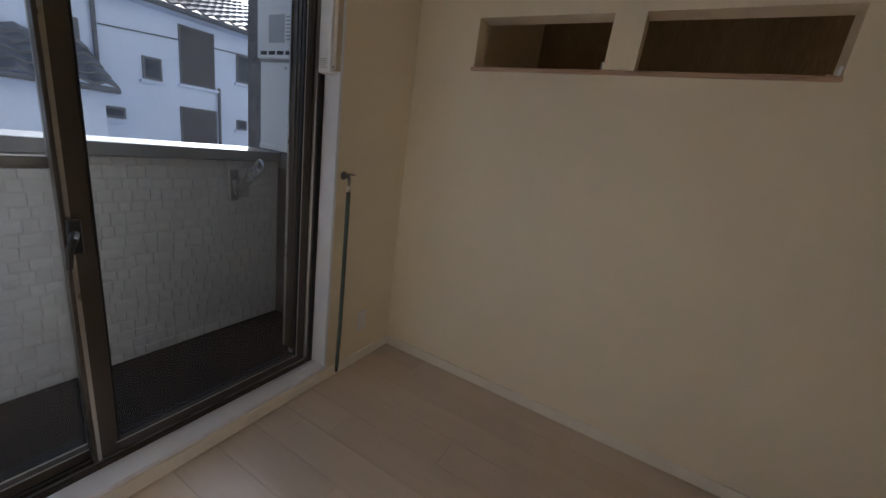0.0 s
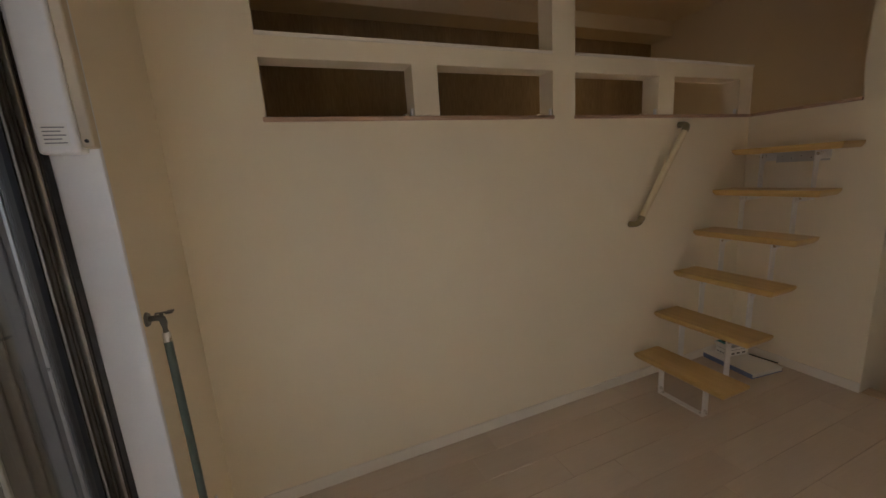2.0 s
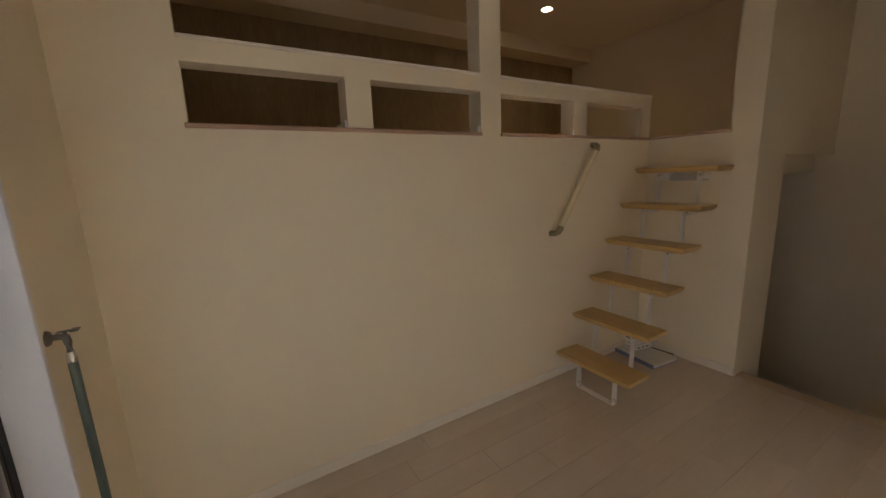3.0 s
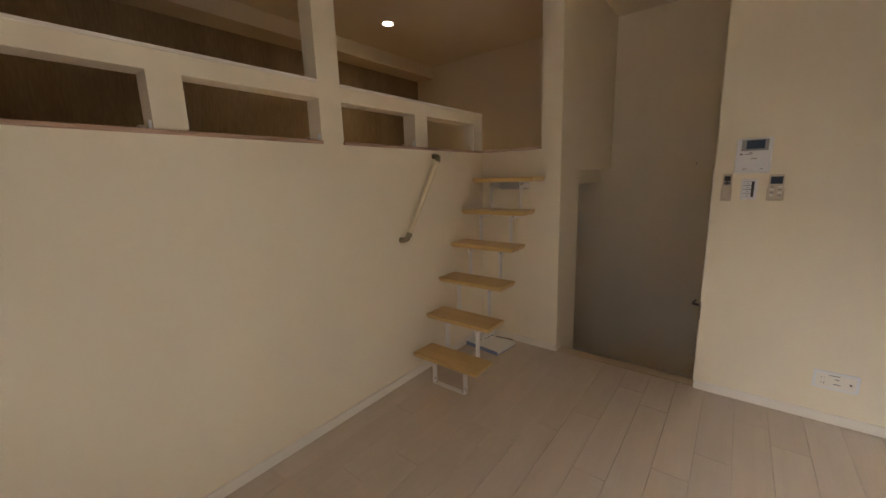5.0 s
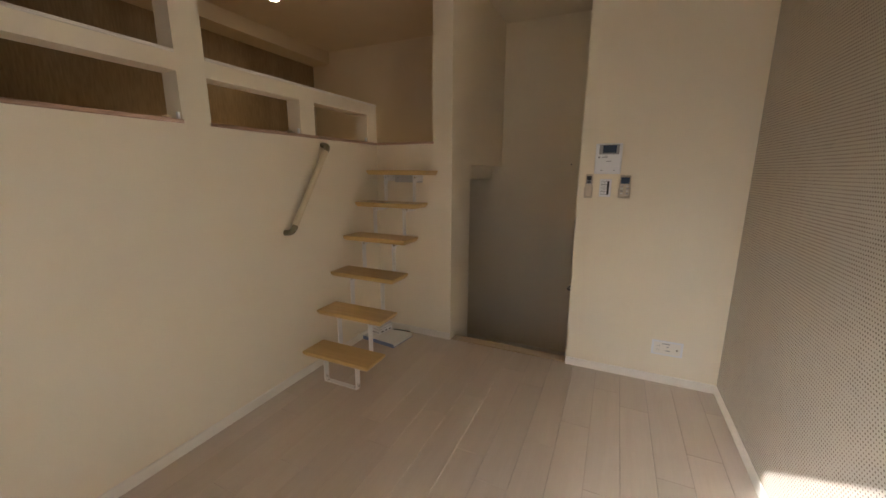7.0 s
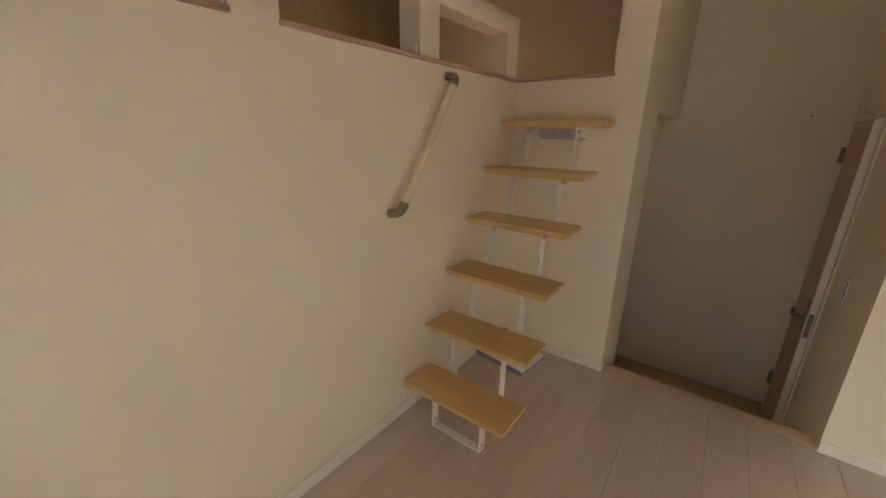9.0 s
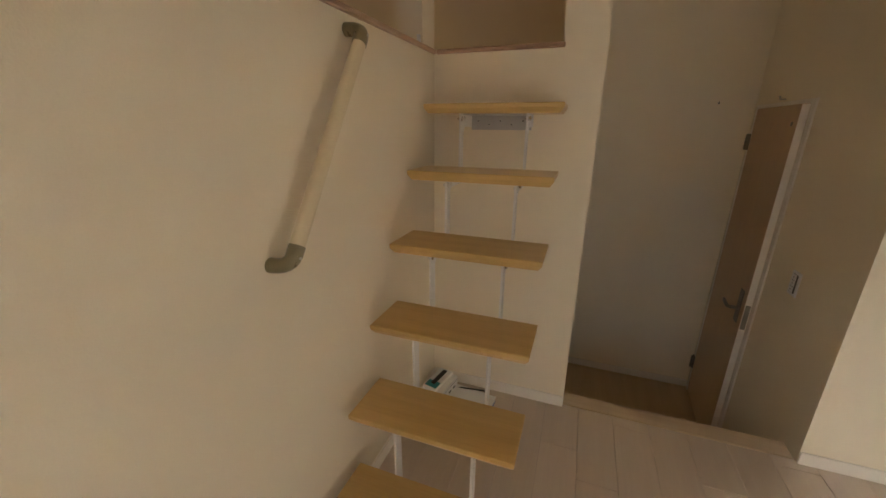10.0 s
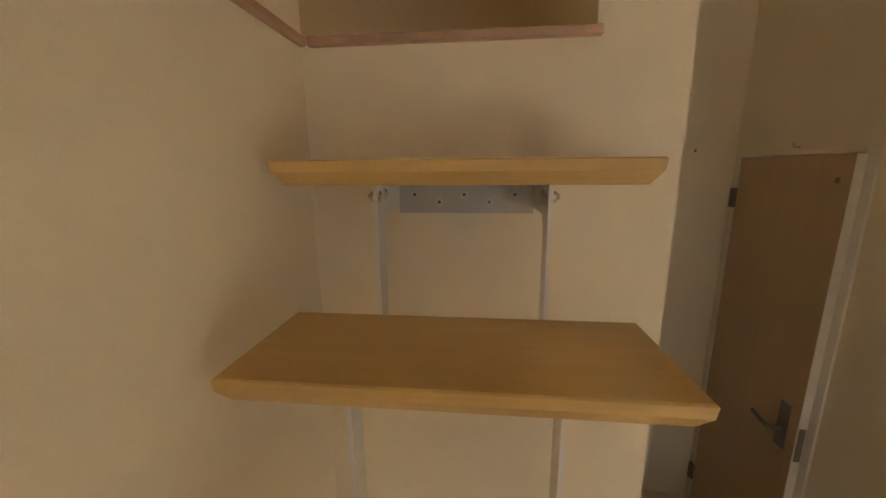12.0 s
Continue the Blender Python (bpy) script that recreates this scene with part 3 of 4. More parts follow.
o = outlet("wall_outlet", (XE, 0.450, 0.258), 0.185, 0.105, "white multi outlet plate with sockets and aerial jack on the wall")
for yy, zz in ((0.058, 0.014), (0.046, 0.014), (0.058, -0.016), (0.046, -0.016)):
    part("socket_slot", box(-0.0091, -0.0084, yy - 0.001, yy + 0.001, zz - 0.004, zz + 0.004), BLACK, o)
part("aerial_jack", rod((-0.0084, -0.058, -0.002), (-0.013, -0.058, -0.002), 0.0065, 0.0055), CHROME, o)
part("aerial_hole", rod((-0.0129, -0.058, -0.002), (-0.0134, -0.058, -0.002), 0.003), BLACK, o)
for a, b, zz in ((-0.015, 0.03, 0.032), (-0.012, 0.006, 0.012), (-0.02, 0.008, -0.016)):
    part("print_line", box(-0.0089, -0.0084, a, b, zz - 0.0022, zz + 0.0022), PRINT_GREY, o)

bp = thing("blank_plate", (XW, 2.488, 0.256), "cream blank cover plate low on the wall", "wall plate")
part("plate", box(0, 0.006, -0.035, 0.035, -0.06, 0.06, bevel=0.0025, seg=2), PLASTIC, bp)
part("insert", box(0.005, 0.0062, -0.022, 0.022, -0.046, 0.046, bevel=0.0005), PLASTIC, bp)


def intercom():
    t = thing("intercom", (XE, 0.923, 1.513), "white video intercom panel with a small dark screen", "intercom")
    part("body", box(-0.022, 0, -0.081, 0.081, -0.098, 0.098, bevel=0.006, seg=2), PLASTIC, t)
    part("bezel", box(-0.0228, -0.0215, -0.062, 0.058, 0.028, 0.090, bevel=0.0005), PLASTIC_GREY, t, "grey screen surround")
    part("screen", box(-0.0236, -0.0226, -0.045, 0.036, 0.038, 0.085), SCREEN, t, "dark blue-grey screen")
    part("button", box(-0.0240, -0.0218, 0.002, 0.070, -0.092, -0.058, bevel=0.0015), PLASTIC, t)
    part("button", box(-0.0240, -0.0218, -0.070, -0.002, -0.092, -0.058, bevel=0.0015), PLASTIC, t)
    part("indicator", box(-0.0228, -0.0216, 0.050, 0.062, 0.006, 0.014), BLACK, t)
    for a, b, z in ((0.005, 0.04, 0.010), (-0.018, 0.012, -0.016), (0.028, 0.042, -0.074), (-0.046, -0.034, -0.074), (0.008, 0.02, 0.018)):
        part("print_line", box(-0.0243, -0.0216, a, b, z - 0.002, z + 0.002), PRINT_GREY, t)


intercom()


def remote(at, wide, tall, dark_top, label):
    h = thing("remote_holder", at, "cream wall holder gripping a remote control", "holder")
    part("cradle", many([(-0.003, 0, -wide / 2, wide / 2, -tall / 2 - 0.006, 0.0), (-0.028, 0, -wide / 2 - 0.003, -wide / 2, -tall / 2 - 0.006, -0.012), (-0.028, 0, wide / 2, wide / 2 + 0.003, -tall / 2 - 0.006, -0.012), (-0.028, 0, -wide / 2, wide / 2, -tall / 2 - 0.009, -tall / 2 - 0.006)]), PLASTIC_BEIGE, h)
    r = thing("remote_control", (at[0] - 0.004, at[1], at[2]), label, "remote control")
    part("body", box(-0.022, 0, -wide / 2 + 0.001, wide / 2 - 0.001, -tall / 2, tall / 2, bevel=0.005, seg=2), PLASTIC_BEIGE, r)
    part("display", box(-0.0228, -0.0215, -wide / 2 + 0.008, wide / 2 - 0.008, tall * 0.08 if dark_top else tall * 0.12, tall / 2 - 0.012, bevel=0.0005), SCREEN if not dark_top else BLACK, r, "dark display")
    rows = 2 if dark_top else 4
    for k in range(rows):
        for q in range(2):
            zz = tall * 0.05 - 0.016 * (k + 0.4) + (0.03 if dark_top else 0)
            yy = -wide / 4 + q * wide / 2
            part("key", box(-0.0240, -0.0215, yy - 0.008, yy + 0.008, zz - 0.004, zz + 0.004, bevel=0.0008), PLASTIC_GREY if (k + q) % 2 or dark_top else PAPER_WHITE, r)


remote((XE, 1.030, 1.338), 0.046, 0.150, True, "slim beige remote control with dark display in a wall holder")
remote((XE, 0.809, 1.337), 0.068, 0.138, False, "white air-conditioner remote control in a wall holder")


def switch_plate(at, w, h, rows, facing, label):
    t = thing("light_switch", at, label, "switch")
    t.rotation_euler = (0, 0, facing)
    part("plate", box(-0.007, 0, -w / 2, w / 2, -h / 2, h / 2, bevel=0.003, seg=2), PLASTIC, t)
    part("dark_strip", box(-0.0078, -0.0066, -w * 0.31, -w * 0.14, -h * 0.38, h * 0.38), BLACK, t, "dark name strip")
    part("backing", box(-0.0076, -0.0066, -w * 0.135, w * 0.335, -h * 0.385, h * 0.385), PRINT_GREY, t)
    for k in range(rows):
        z0 = -h * 0.38 + k * h * 0.76 / rows
        part("rocker", box(-0.0105, -0.0068, -w * 0.13, w * 0.33, z0 + 0.0018, z0 + h * 0.76 / rows - 0.0018, bevel=0.0012), PLASTIC, t)
        part("rocker_mark", box(-0.0109, -0.0104, w * 0.02, w * 0.16, z0 + h * 0.33 / rows, z0 + h * 0.46 / rows), PRINT_GREY, t)
    return t


switch_plate((XE, 0.926, 1.323), 0.074, 0.118, 4, 0, "white four-rocker light switch with a dark strip")
switch_plate((2.205, YH, 0.660), 0.074, 0.118, 3, radians(-90), "white light switch with a dark strip beside the hall door")


def hall_door():
    d = tagged(new("door_1"), "light brown flush door, slightly ajar, with steel lever handle", "door", kind="structure")
    part("frame", many([
        (DX0, DX0 + 0.046, YH - 0.1, YH + 0.008, HALL, DTOP), (DX1 - 0.018, DX1, YH - 0.1, YH + 0.008, HALL, DTOP),
        (DX0 + 0.046, DX1 - 0.018, YH - 0.1, YH + 0.008, DTOP - 0.02, DTOP),
    ], bevel=0.002), WHITE_TRIM, d, "cream door frame")
    part("rebate", box(DX0 + 0.046, DX0 + 0.058, YH - 0.1, YH - 0.04, HALL, DTOP - 0.02), PLASTIC_GREY, d)
    hx, wide = DX1 - 0.022, 0.645
    leaf = new("leaf", mesh_of("leaf", box(-wide, 0, -0.035, 0, 0.01, DTOP - HALL - 0.024, bevel=0.0015), DOOR_SKIN))
    leaf.parent = d
    leaf.location, leaf.rotation_euler = (hx, YH + 0.004, HALL), (0, 0, radians(-3.6))
    part("edge_strip", box(-wide - 0.0015, -wide + 0.0005, -0.033, -0.002, 0.012, DTOP - HALL - 0.026), WHITE_TRIM, leaf, "white door edge")
    part("latch_plate", box(-wide - 0.003, -wide - 0.0012, -0.029, -0.006, 0.90, 1.05), DARK_STEEL, leaf, "steel latch plate")
    part("handle_plate", box(-wide + 0.045, -wide + 0.100, 0, 0.006, 0.915, 1.115, bevel=0.0015), DARK_STEEL, leaf, "steel handle plate")
    part("lever", tube([(-wide + 0.072, 0.003, 1.0), (-wide + 0.072, 0.045, 1.0), (-wide + 0.080, 0.055, 1.0), (-wide + 0.12, 0.056, 1.001), (-wide + 0.185, 0.050, 1.003)], [0.011, 0.010, 0.010, 0.0095, 0.008]), DARK_STEEL, leaf, "steel lever handle", True)
    part("stopper_hole", rod((-wide + 0.055, 0, 2.025), (-wide + 0.055, 0.003, 2.025), 0.012, 0.010), DARK_STEEL, leaf)
    for z in (0.262, 1.92):
        part("hinge", many([(-0.010, 0.030, 0.003, 0.014, z - 0.05, z + 0.05), (0.002, 0.018, 0.010, 0.024, z - 0.048, z + 0.048)], bevel=0.002), DARK_STEEL, leaf, "steel door hinge")
    part("closer_hook", tube([(DX0 + 0.33, YH + 0.004, DTOP + 0.012), (DX0 + 0.33, YH + 0.03, DTOP + 0.012), (DX0 + 0.33, YH + 0.034, DTOP + 0.03)], 0.004), ZINC, d)


hall_door()


def downlight(at, watts):
    t = thing("downlight", at, "small round recessed ceiling downlight, lit warm white", "lamp")
    part("trim_ring", tube([(0, 0, 0.0), (0, 0, -0.004)], [0.062, 0.058], 28), BLACK, t, "dark trim ring")
    part("lamp", tube([(0, 0, -0.003), (0, 0, -0.006)], [0.050, 0.046], 28), DOWNLIGHT, t, "glowing lamp face")
    ld = bpy.data.lights.new("downlight", "SPOT")
    ld.energy, ld.color, ld.spot_size, ld.spot_blend, ld.shadow_soft_size = watts, (1.0, 0.72, 0.36), radians(150), 0.8, 0.05
    lo = new("downlight_lamp", ld)
    lo.location = (at[0], at[1], CEIL - 0.012)


downlight((1.797, 3.81, CEIL), 5.0)
for xx in (-0.553, 0.19, 0.936, 1.66):
    part("corner_clip", box(xx - 0.004, xx + 0.008, YN + 0.006, YN + 0.020, LOFT, LOFT + 0.034, bevel=0.002), PLASTIC, low_wall, "small white clip")
    part("corner_block", box(xx - 0.016, xx + 0.006, YN + 0.07, YN + T - 0.004, LOFT, LOFT + 0.022, bevel=0.002), PAPER, low_wall)


def documents():
    t = thing("document_folder", (1.603, 2.560, 0), "flat white document box with blue edge under the stair", "folder")
    t.rotation_euler = (0, 0, radians(-7))
    part("cover", box(-0.13, 0.13, -0.17, 0.17, 0.0, 0.004, bevel=0.001), FOLDER_BLUE, t, "blue cover")
    part("pages", box(-0.125, 0.126, -0.166, 0.166, 0.004, 0.026, bevel=0.001), PAPER_WHITE, t, "white pages")
    part("cover", box(-0.13, 0.13, -0.17, 0.17, 0.026, 0.030, bevel=0.001), PAPER_WHITE, t, "white top cover")
    part("spine", box(-0.134, -0.130, -0.17, 0.17, 0.0, 0.030), FOLDER_BLUE, t, "blue spine")
    b = thing("small_white_box", (1.655, 2.652, 0.030), "small white carton lying on the document box", "box")
    b.rotation_euler = (0, 0, radians(-10))
    part("carton", box(-0.088, 0.080, -0.050, 0.046, 0, 0.062, bevel=0.001), PAPER_WHITE, b)
    part("lid_seam", many([(-0.0886, -0.088, -0.049, 0.045, 0.044, 0.046), (-0.087, 0.079, -0.0506, -0.050, 0.044, 0.046)]), PRINT_GREY, b)
    for k in range(4):
        part("print_line", box(-0.0886, -0.088, -0.04 + 0.020 * k, -0.028 + 0.020 * k, 0.01, 0.02), PRINT_GREY, b)
    for k in range(3):
        part("print_line", box(-0.06 + 0.045 * k, -0.035 + 0.045 * k, -0.0506, -0.050, 0.012, 0.022), BLACK, b)
    r = thing("boxed_device", (1.652, 2.668, 0.092), "white and teal packet with a dark device picture on top", "packet")
    r.rotation_euler = (0, 0, radians(-12))
    part("packet", box(-0.090, 0.080, -0.036, 0.036, 0, 0.018, bevel=0.001), PAPER_WHITE, r)
    part("teal_panel", box(-0.080, -0.032, -0.033, 0.033, 0.018, 0.0186), TEAL, r, "teal printed panel")
    part("dark_strip", box(-0.058, 0.066, -0.012, 0.012, 0.0176, 0.026, bevel=0.003), BLACK, r, "dark plastic strip")
    c = thing("black_pen", (1.722, 2.50, 0.030), "thin black pen lying along the edge of the document box", "pen")
    part("barrel", tube([(0.010, -0.085, 0.0045), (-0.010, 0.060, 0.0045), (-0.0125, 0.075, 0.0045)], [0.0042, 0.0042, 0.0020], 10), BLACK, c, smooth=True)
    return t


documents()
nail = thing("wall_hook", (XFAR, 1.305, 1.500), "tiny dark hook on the hall wall", "hook")
part("pin", tube([(0, 0, 0), (-0.012, 0, 0), (-0.014, 0, 0.012)], 0.003, 8), BLACK, nail)
part("base", rod((0, 0, 0.006), (-0.003, 0, 0.006), 0.006, seg=10), ZINC, nail)


# ---- balcony ----
BX, BY = -2.30, 2.53
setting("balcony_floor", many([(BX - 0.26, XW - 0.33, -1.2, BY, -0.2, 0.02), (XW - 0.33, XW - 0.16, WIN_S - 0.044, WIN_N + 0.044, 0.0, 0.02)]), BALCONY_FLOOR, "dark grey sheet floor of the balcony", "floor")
parapet = setting("wall_parapet", box(BX - 0.26, BX - 0.006, -1.2, BY, 0.0, 1.035), GROUT, "pale rough tiled balcony parapet", "parapet")
setting("trim_balcony_cap", box(BX - 0.28, BX + 0.018, -1.2, BY, 1.035, 1.095, bevel=0.004), CAP_METAL, "grey metal coping on the balcony parapet", "trim")
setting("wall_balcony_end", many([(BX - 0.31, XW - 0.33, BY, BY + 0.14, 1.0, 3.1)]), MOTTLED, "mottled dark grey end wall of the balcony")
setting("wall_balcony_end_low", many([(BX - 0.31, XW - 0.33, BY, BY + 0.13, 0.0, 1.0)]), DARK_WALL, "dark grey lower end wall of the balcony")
setting("wall_balcony_south_end", box(BX - 0.15, XW - 0.16, -1.34, -1.2, 0.0, 1.09), GROUT, "far end parapet of the balcony")
XO = XW - 0.33
setting("wall_outside", many([
    (XO, XW - 0.16, -12, WIN_S - 0.044, -4.0, 7.0), (XO, XW - 0.16, WIN_N + 0.044, BY + 0.14, -4.0, 7.0), (XO, XW - 0.16, BY + 0.14, 14, -4.0, 7.0),
    (XO, XW - 0.16, WIN_S - 0.044, WIN_N + 0.044, 2.34, 7.0), (XO, XW - 0.16, WIN_S - 0.044, WIN_N + 0.044, -4.0, 0.0),
]), FACADE, "pale rendered outer wall of the building")


def heater():
    x0, x1, y0, y1 = -2.245, -1.875, 2.355, BY - 0.003
    t = thing("gas_water_heater", (x0, y0, 1.12), "white gas water heater with pipe cover on the balcony wall", "water heater")

    def P(name, bm, mat, label="", parent=None):
        bmesh.ops.translate(bm, vec=(-x0, -y0, -1.12), verts=bm.verts)
        return part(name, bm, mat, parent or t, label)

    P("pipe_cover", box(x0 + 0.006, x1 - 0.006, y0 + 0.006, y1, 1.125, 1.575, bevel=0.006, seg=2), HEATER_WHITE)
    P("bottom_lip", box(x0 + 0.003, x1 - 0.003, y0 + 0.003, y1, 1.12, 1.15, bevel=0.003), HEATER_WHITE)
    body = P("body", box(x0, x1, y0 - 0.012, y1, 1.585, 2.2, bevel=0.010, seg=2), HEATER_WHITE)
    P("seam", box(x0 + 0.004, x1 - 0.004, y0 + 0.002, y1, 1.572, 1.588), PLASTIC_GREY)
    for k in range(5):
        xa = x0 + 0.035 + k * 0.066
        P("vent_slot", box(xa, xa + 0.05, y0 - 0.0135, y0 - 0.011, 1.604, 1.622, bevel=0.0005), BLACK, "dark vent slot", body)
    P("cover_screw", rod((x0 + 0.215, y0 + 0.007, 1.545), (x0 + 0.215, y0 + 0.001, 1.545), 0.007), ZINC)
    P("grey_label", box(x0 + 0.10, x0 + 0.25, y0 - 0.0130, y0 - 0.0118, 1.66, 1.79), material("pale_grey_print", (0.40, 0.41, 0.44), 0.5), "faded grey label", body)
    lab = P("white_label", box(x0 + 0.225, x0 + 0.325, y0 - 0.0134, y0 - 0.0119, 1.655, 1.80), PAPER_WHITE, "white printed label", body)
    for k in range(7):
        P("print_line", box(x0 + 0.235, x0 + 0.31 - 0.02 * (k % 3), y0 - 0.0138, y0 - 0.0133, 1.672 + 0.017 * k, 1.677 + 0.017 * k), PRINT_GREY)


heater()


def pole_bracket():
    o = Vector((BX - 0.006, 2.235, 0.90))
    t = thing("pole_bracket", o, "grey metal laundry-pole arm with ring holes on the parapet", "bracket")
    part("base_plate", box(0.006, 0.02, -0.028, 0.028, -0.09, 0.09, bevel=0.004), ALU_LIGHT, t)
    part("pivot", box(0.02, 0.05, -0.015, 0.015, -0.02, 0.03, bevel=0.004), ALU_LIGHT, t)
    a, b = Vector((0.035, 0, -0.045)), Vector((0.25, 0, 0.135))
    d = (b - a).normalized()
    up = Vector((-d.z, 0, d.x))
    outline = []
    for k in range(13):
        th = math.pi / 2 - math.pi * k / 12
        outline.append(b + d * math.cos(th) * 0.034 + up * math.sin(th) * 0.034)
    pts = [a + up * 0.016] + outline + [a - up * 0.016]
    part("arm_edge", tube(pts + [pts[0]], 0.005, 8), ALU_LIGHT, t, smooth=True)
    for s, r in ((1.0, 0.026), (0.76, 0.022), (0.54, 0.018)):
        c = a + (b - a) * s
        ring = [c + d * math.cos(q) * r + up * math.sin(q) * r for q in (2 * math.pi * k / 16 for k in range(17))]
        part("ring", tube(ring, 0.0045, 8), ALU_LIGHT, t, smooth=True)


pole_bracket()


# ---- the house across the street ----
def pantiles(name, y0, y1, x0, z0, run, rise, parent, mat):
    """Wavy tile courses from the eave at x0, z0, climbing away."""
    bm = bmesh.new()
    rows, step = int(run / 0.24), 0.075
    cols = int((y1 - y0) / step)
    for r in range(rows):
        ring = []
        for s, lift in ((r * 0.24, 0.045), (r * 0.24 + 0.27, 0.012)):
            line = []
            for c in range(cols + 1):
                y = y0 + c * step
                w = (0.055, 0.025, 0.0, 0.025)[c % 4]
                line.append(bm.verts.new((x0 - s, y, z0 + s * rise + lift + w)))
            ring.append(line)
        low = [bm.verts.new((v.co.x, v.co.y, v.co.z - 0.035)) for v in ring[0]]
        for c in range(cols):
            bm.faces.new((ring[0][c], ring[0][c + 1], ring[1][c + 1], ring[1][c]))
            bm.faces.new((low[c], low[c + 1], ring[0][c + 1], ring[0][c]))
    ob = part(name, bm, mat, parent, "grey wavy roof tiles")
    ob["kind"] = "stuff"
    return ob


def house_window(parent, x, y0, y1, z0, z1, slats, label):
    f = part("window", box(x - 0.03, x + 0.03, y0, y1, z0, z1, bevel=0.005), PIPE_GREY, parent, label)
    if slats:
        n = max(3, int((z1 - z0) / 0.12))
        for k in range(n):
            za = z0 + 0.03 + k * (z1 - z0 - 0.06) / n
            part("slat", box(x + 0.028, x + 0.045, y0 + 0.04, y1 - 0.04, za, za + (z1 - z0 - 0.06) / n - 0.012), SHUTTER, f)
    else:
        part("pane", box(x + 0.022, x + 0.034, y0 + 0.04, y1 - 0.04, z0 + 0.04, z1 - 0.04), SCREEN, f)
    part("sill", box(x, x + 0.09, y0 - 0.05, y1 + 0.05, z0 - 0.06, z0 - 0.01), SKYLIT_PLASTER, f)


def house():
    t = thing("house", (-9.0, 5.0, -4.0), "white plastered two-storey house with grey tile roof and dark shutters", "house")
    o = Vector((-9.0, 5.0, -4.0))
    hold = new("shell", mesh_of("shell", many([(-5.0, 0.0, -11, 11, 0.0, 7.02), (-0.05, 0.02, -11, 11, 5.35, 5.42)]), SKYLIT_PLASTER))
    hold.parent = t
    w = new("wing", mesh_of("wing", box(0, 1.0, -11, -1.33, 0, 5.45), SKYLIT_PLASTER))
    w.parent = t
    pantiles("roof", -11, 11, 0.42, 7.03, 3.2, 0.42, t, ROOF_TILE)
    pantiles("wing_roof", -11, -1.25, 1.32, 5.42, 1.35, 0.55, t, ROOF_TILE)
    part("eave_board", box(-0.1, 0.36, -11, 11, 6.95, 7.02), SKYLIT_PLASTER, t)
    part("gutter", tube([(0.44, -11, 7.0), (0.44, 11, 7.0)], 0.05, 8), PIPE_GREY, t)
    part("wing_eave", box(0.9, 1.26, -11, -1.28, 5.34, 5.42), SKYLIT_PLASTER, t)
    part("wing_gutter", tube([(1.33, -11, 5.40), (1.33, -1.25, 5.40)], 0.045, 8), PIPE_GREY, t)
    part("downpipe", tube([(0.06, -1.05, 6.95), (0.06, -1.06, 5.75), (0.06, -1.08, 5.5), (0.06, -1.1, 0.1)], 0.035, 8), PIPE_GREY, t)
    part("downpipe", tube([(0.06, 0.99, 5.8), (0.06, 1.0, 3.0), (0.06, 1.0, 0.1)], 0.03, 8), PIPE_GREY, t)
    part("cable", tube([(0.03, -1.0, 6.45), (0.03, 0.2, 6.55), (0.03, 2.0, 6.62), (0.03, 5, 6.7)], 0.012, 6), PIPE_GREY, t)
    for y0, y1, z0, z1, sl, lab in ((0.25, 0.93, 5.76, 6.84, True, "dark weathered shutter"), (0.22, 0.95, 4.45, 5.32, True, "dark weathered shutter"), (-0.39, -0.07, 5.72, 6.12, False, "small dark window"),
                                    (-1.04, -0.70, 4.95, 5.15, False, "small dark window"), (1.41, 1.78, 6.01, 6.61, False, "dark window"), (1.40, 1.65, 4.98, 5.2, False, "small dark window"), (-1.32, -1.24, 6.1, 6.45, False, "narrow dark window"),
                                    (2.9, 3.6, 5.7, 6.8, True, "dark weathered shutter")):
        house_window(t, 0.0, y0, y1, z0, z1, sl, lab)


house()
setting("ground", box(-4000, 4000, -4000, 4000, -4.3, -4.0), GROUND, "grey street ground far below", "ground")

# ---- pieces of floor and parapet ----
board = {}


def plank(x0, x1, y0, y1):
    key = (round(x1 - x0, 3), round(y1 - y0, 3))
    if key not in board:
        board[key] = mesh_of("floor_plank", box(0, key[0], 0, key[1], -0.012, 0, bevel=0.0012), FLOOR_WOOD)
    ob = new("floor_plank", board[key])
    ob.location = (x0, y0, 0)
    ob.parent = floor


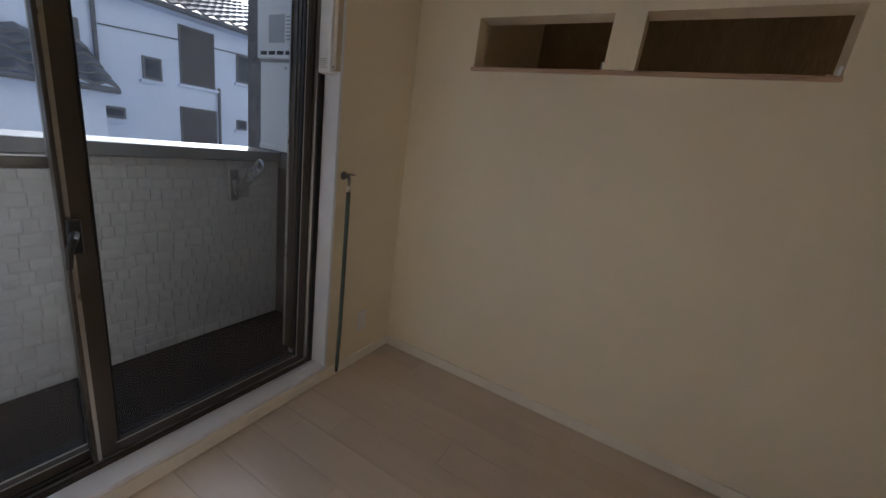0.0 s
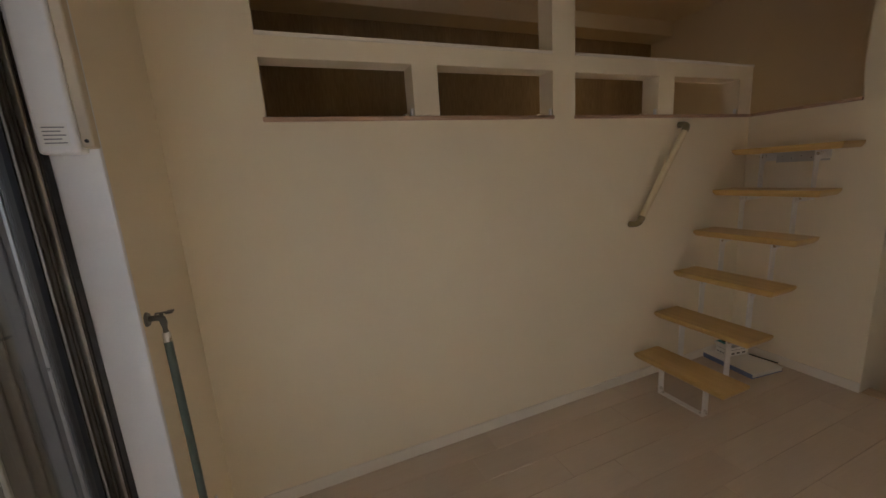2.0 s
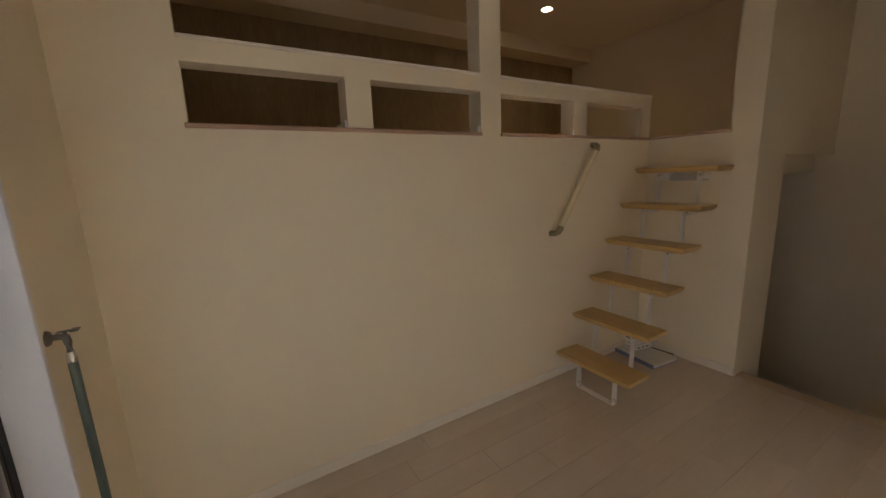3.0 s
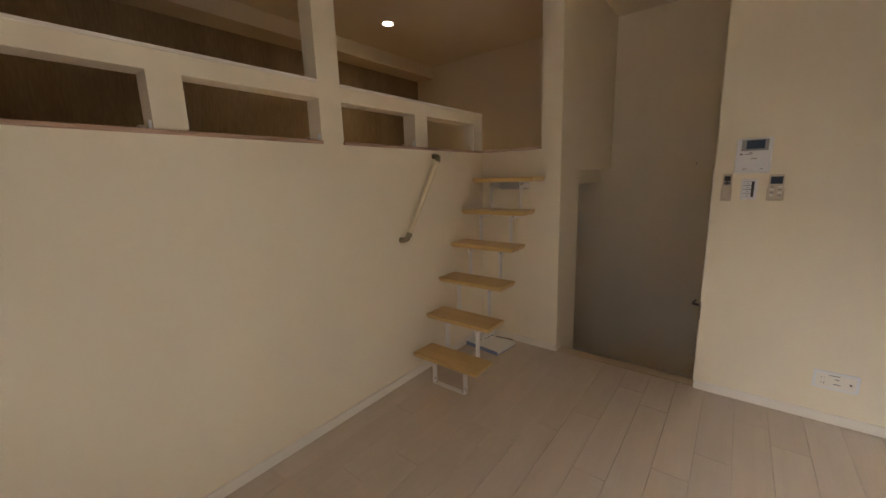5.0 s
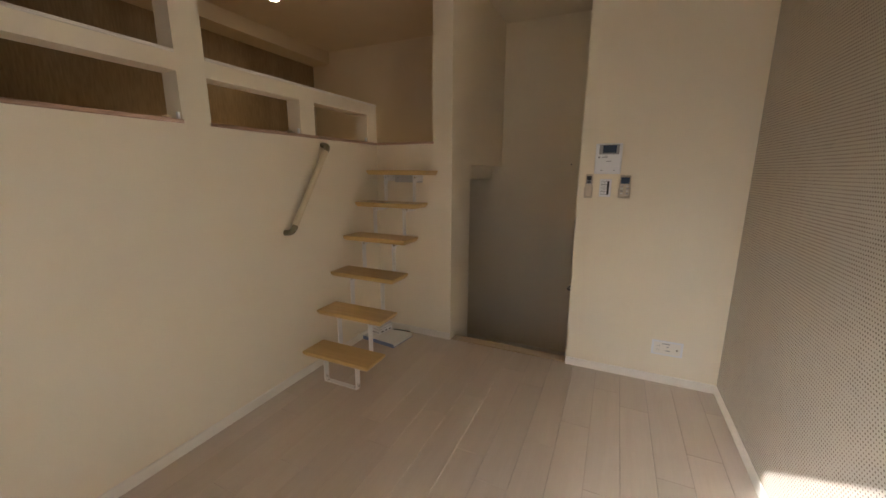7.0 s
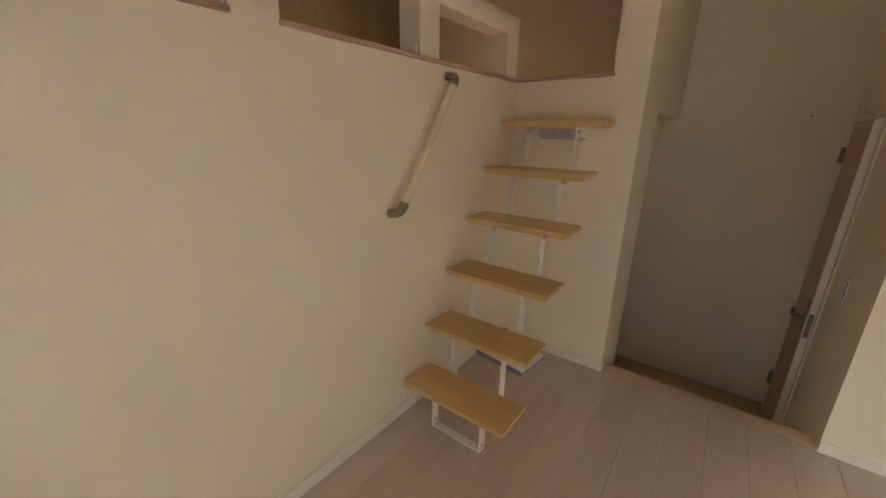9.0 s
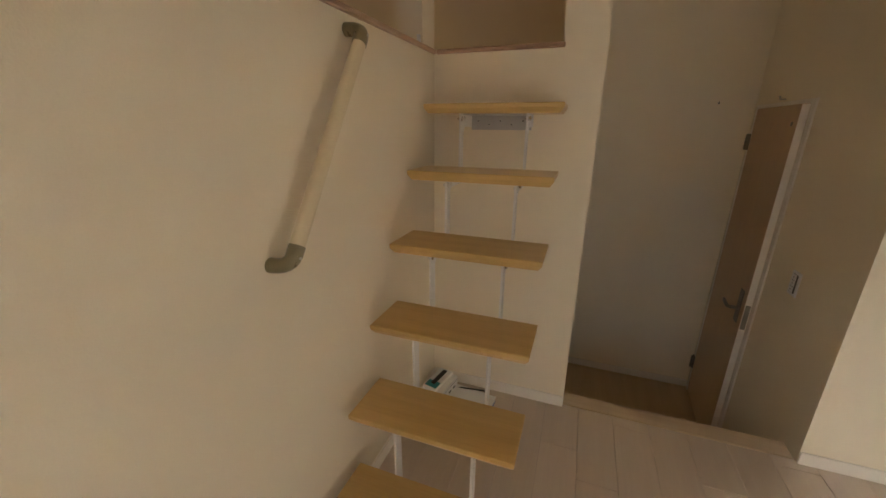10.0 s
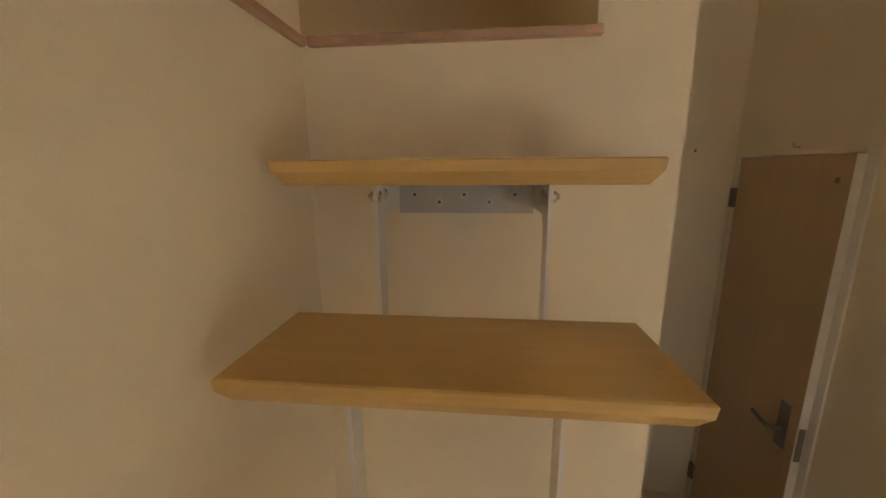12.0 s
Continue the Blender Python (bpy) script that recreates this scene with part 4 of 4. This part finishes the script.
rng = random.Random(4)
edges = [YS + 0.003] + [0.248 + 0.157 * k for k in range(16)] + [YN - 0.002]
for r, (ya, yb) in enumerate(zip(edges, edges[1:])):
    x = XW + 0.002
    first = (0.30, 0.76, 0.52, 0.15)[r % 4]
    while x < 1.812:
        x1 = min(x + first, 1.8125)
        if 1.8125 - x1 < 0.05:
            x1 = 1.8125
        plank(x, x1 - 0.0008, ya, yb - 0.0013)
        x, first = x1, 0.909



def rough_tile(bm, x, y, z, w, h, seed):
    """A split-face tile: a crowned front whose corners stand out unevenly."""
    q = random.Random(seed)
    back = [bm.verts.new((x - 0.004, y + a * w + c, z + b * h + e)) for a, b, c, e in ((0, 0, 0.0015, 0.0015), (1, 0, -0.0015, 0.0015), (1, 1, -0.0015, -0.0015), (0, 1, 0.0015, -0.0015))]
    front = []
    for a, b, c, e in ((0, 0, 0.003, 0.003), (1, 0, -0.003, 0.003), (1, 1, -0.003, -0.003), (0, 1, 0.003, -0.003)):
        front.append(bm.verts.new((x + 0.002 + q.random() * 0.004, y + a * w + c, z + b * h + e)))
    top = bm.verts.new((x + 0.003 + q.random() * 0.005, y + w * q.uniform(0.3, 0.7), z + h * q.uniform(0.3, 0.7)))
    for k in range(4):
        n = (k + 1) % 4
        bm.faces.new((back[k], back[n], front[n], front[k]))
        bm.faces.new((front[k], front[n], top))


tiles = {}
far_tiles = bmesh.new()
row_z, r, count = 0.022, 0, 0
while row_z < 1.02:
    h = min((0.052, 0.060, 0.048, 0.056)[r % 4], 1.034 - row_z)
    y = 0.1 - rng.random() * 0.06
    while y < BY - 0.01:
        w = min(rng.choice((0.046, 0.058, 0.072, 0.090)), BY - 0.004 - y)
        if w > 0.02:
            key = (round(w, 3), round(h, 3), rng.randrange(4))
            if 1.28 < y and row_z > 0.1 and count < 300:
                if key not in tiles:
                    bm = bmesh.new()
                    rough_tile(bm, 0, 0, 0, key[0], key[1], len(tiles))
                    tiles[key] = mesh_of("tile", bm, TILE)
                ob = new("tile", tiles[key])
                ob.location = (BX - 0.006, y, row_z)
                ob.parent = parapet
                count += 1
            else:
                rough_tile(far_tiles, BX - 0.006, y, row_z, w, h, key[2] + r)
        y += w
    row_z += h
    r += 1
rest = part("tile_field", far_tiles, TILE, parapet)
rest["kind"] = "stuff"
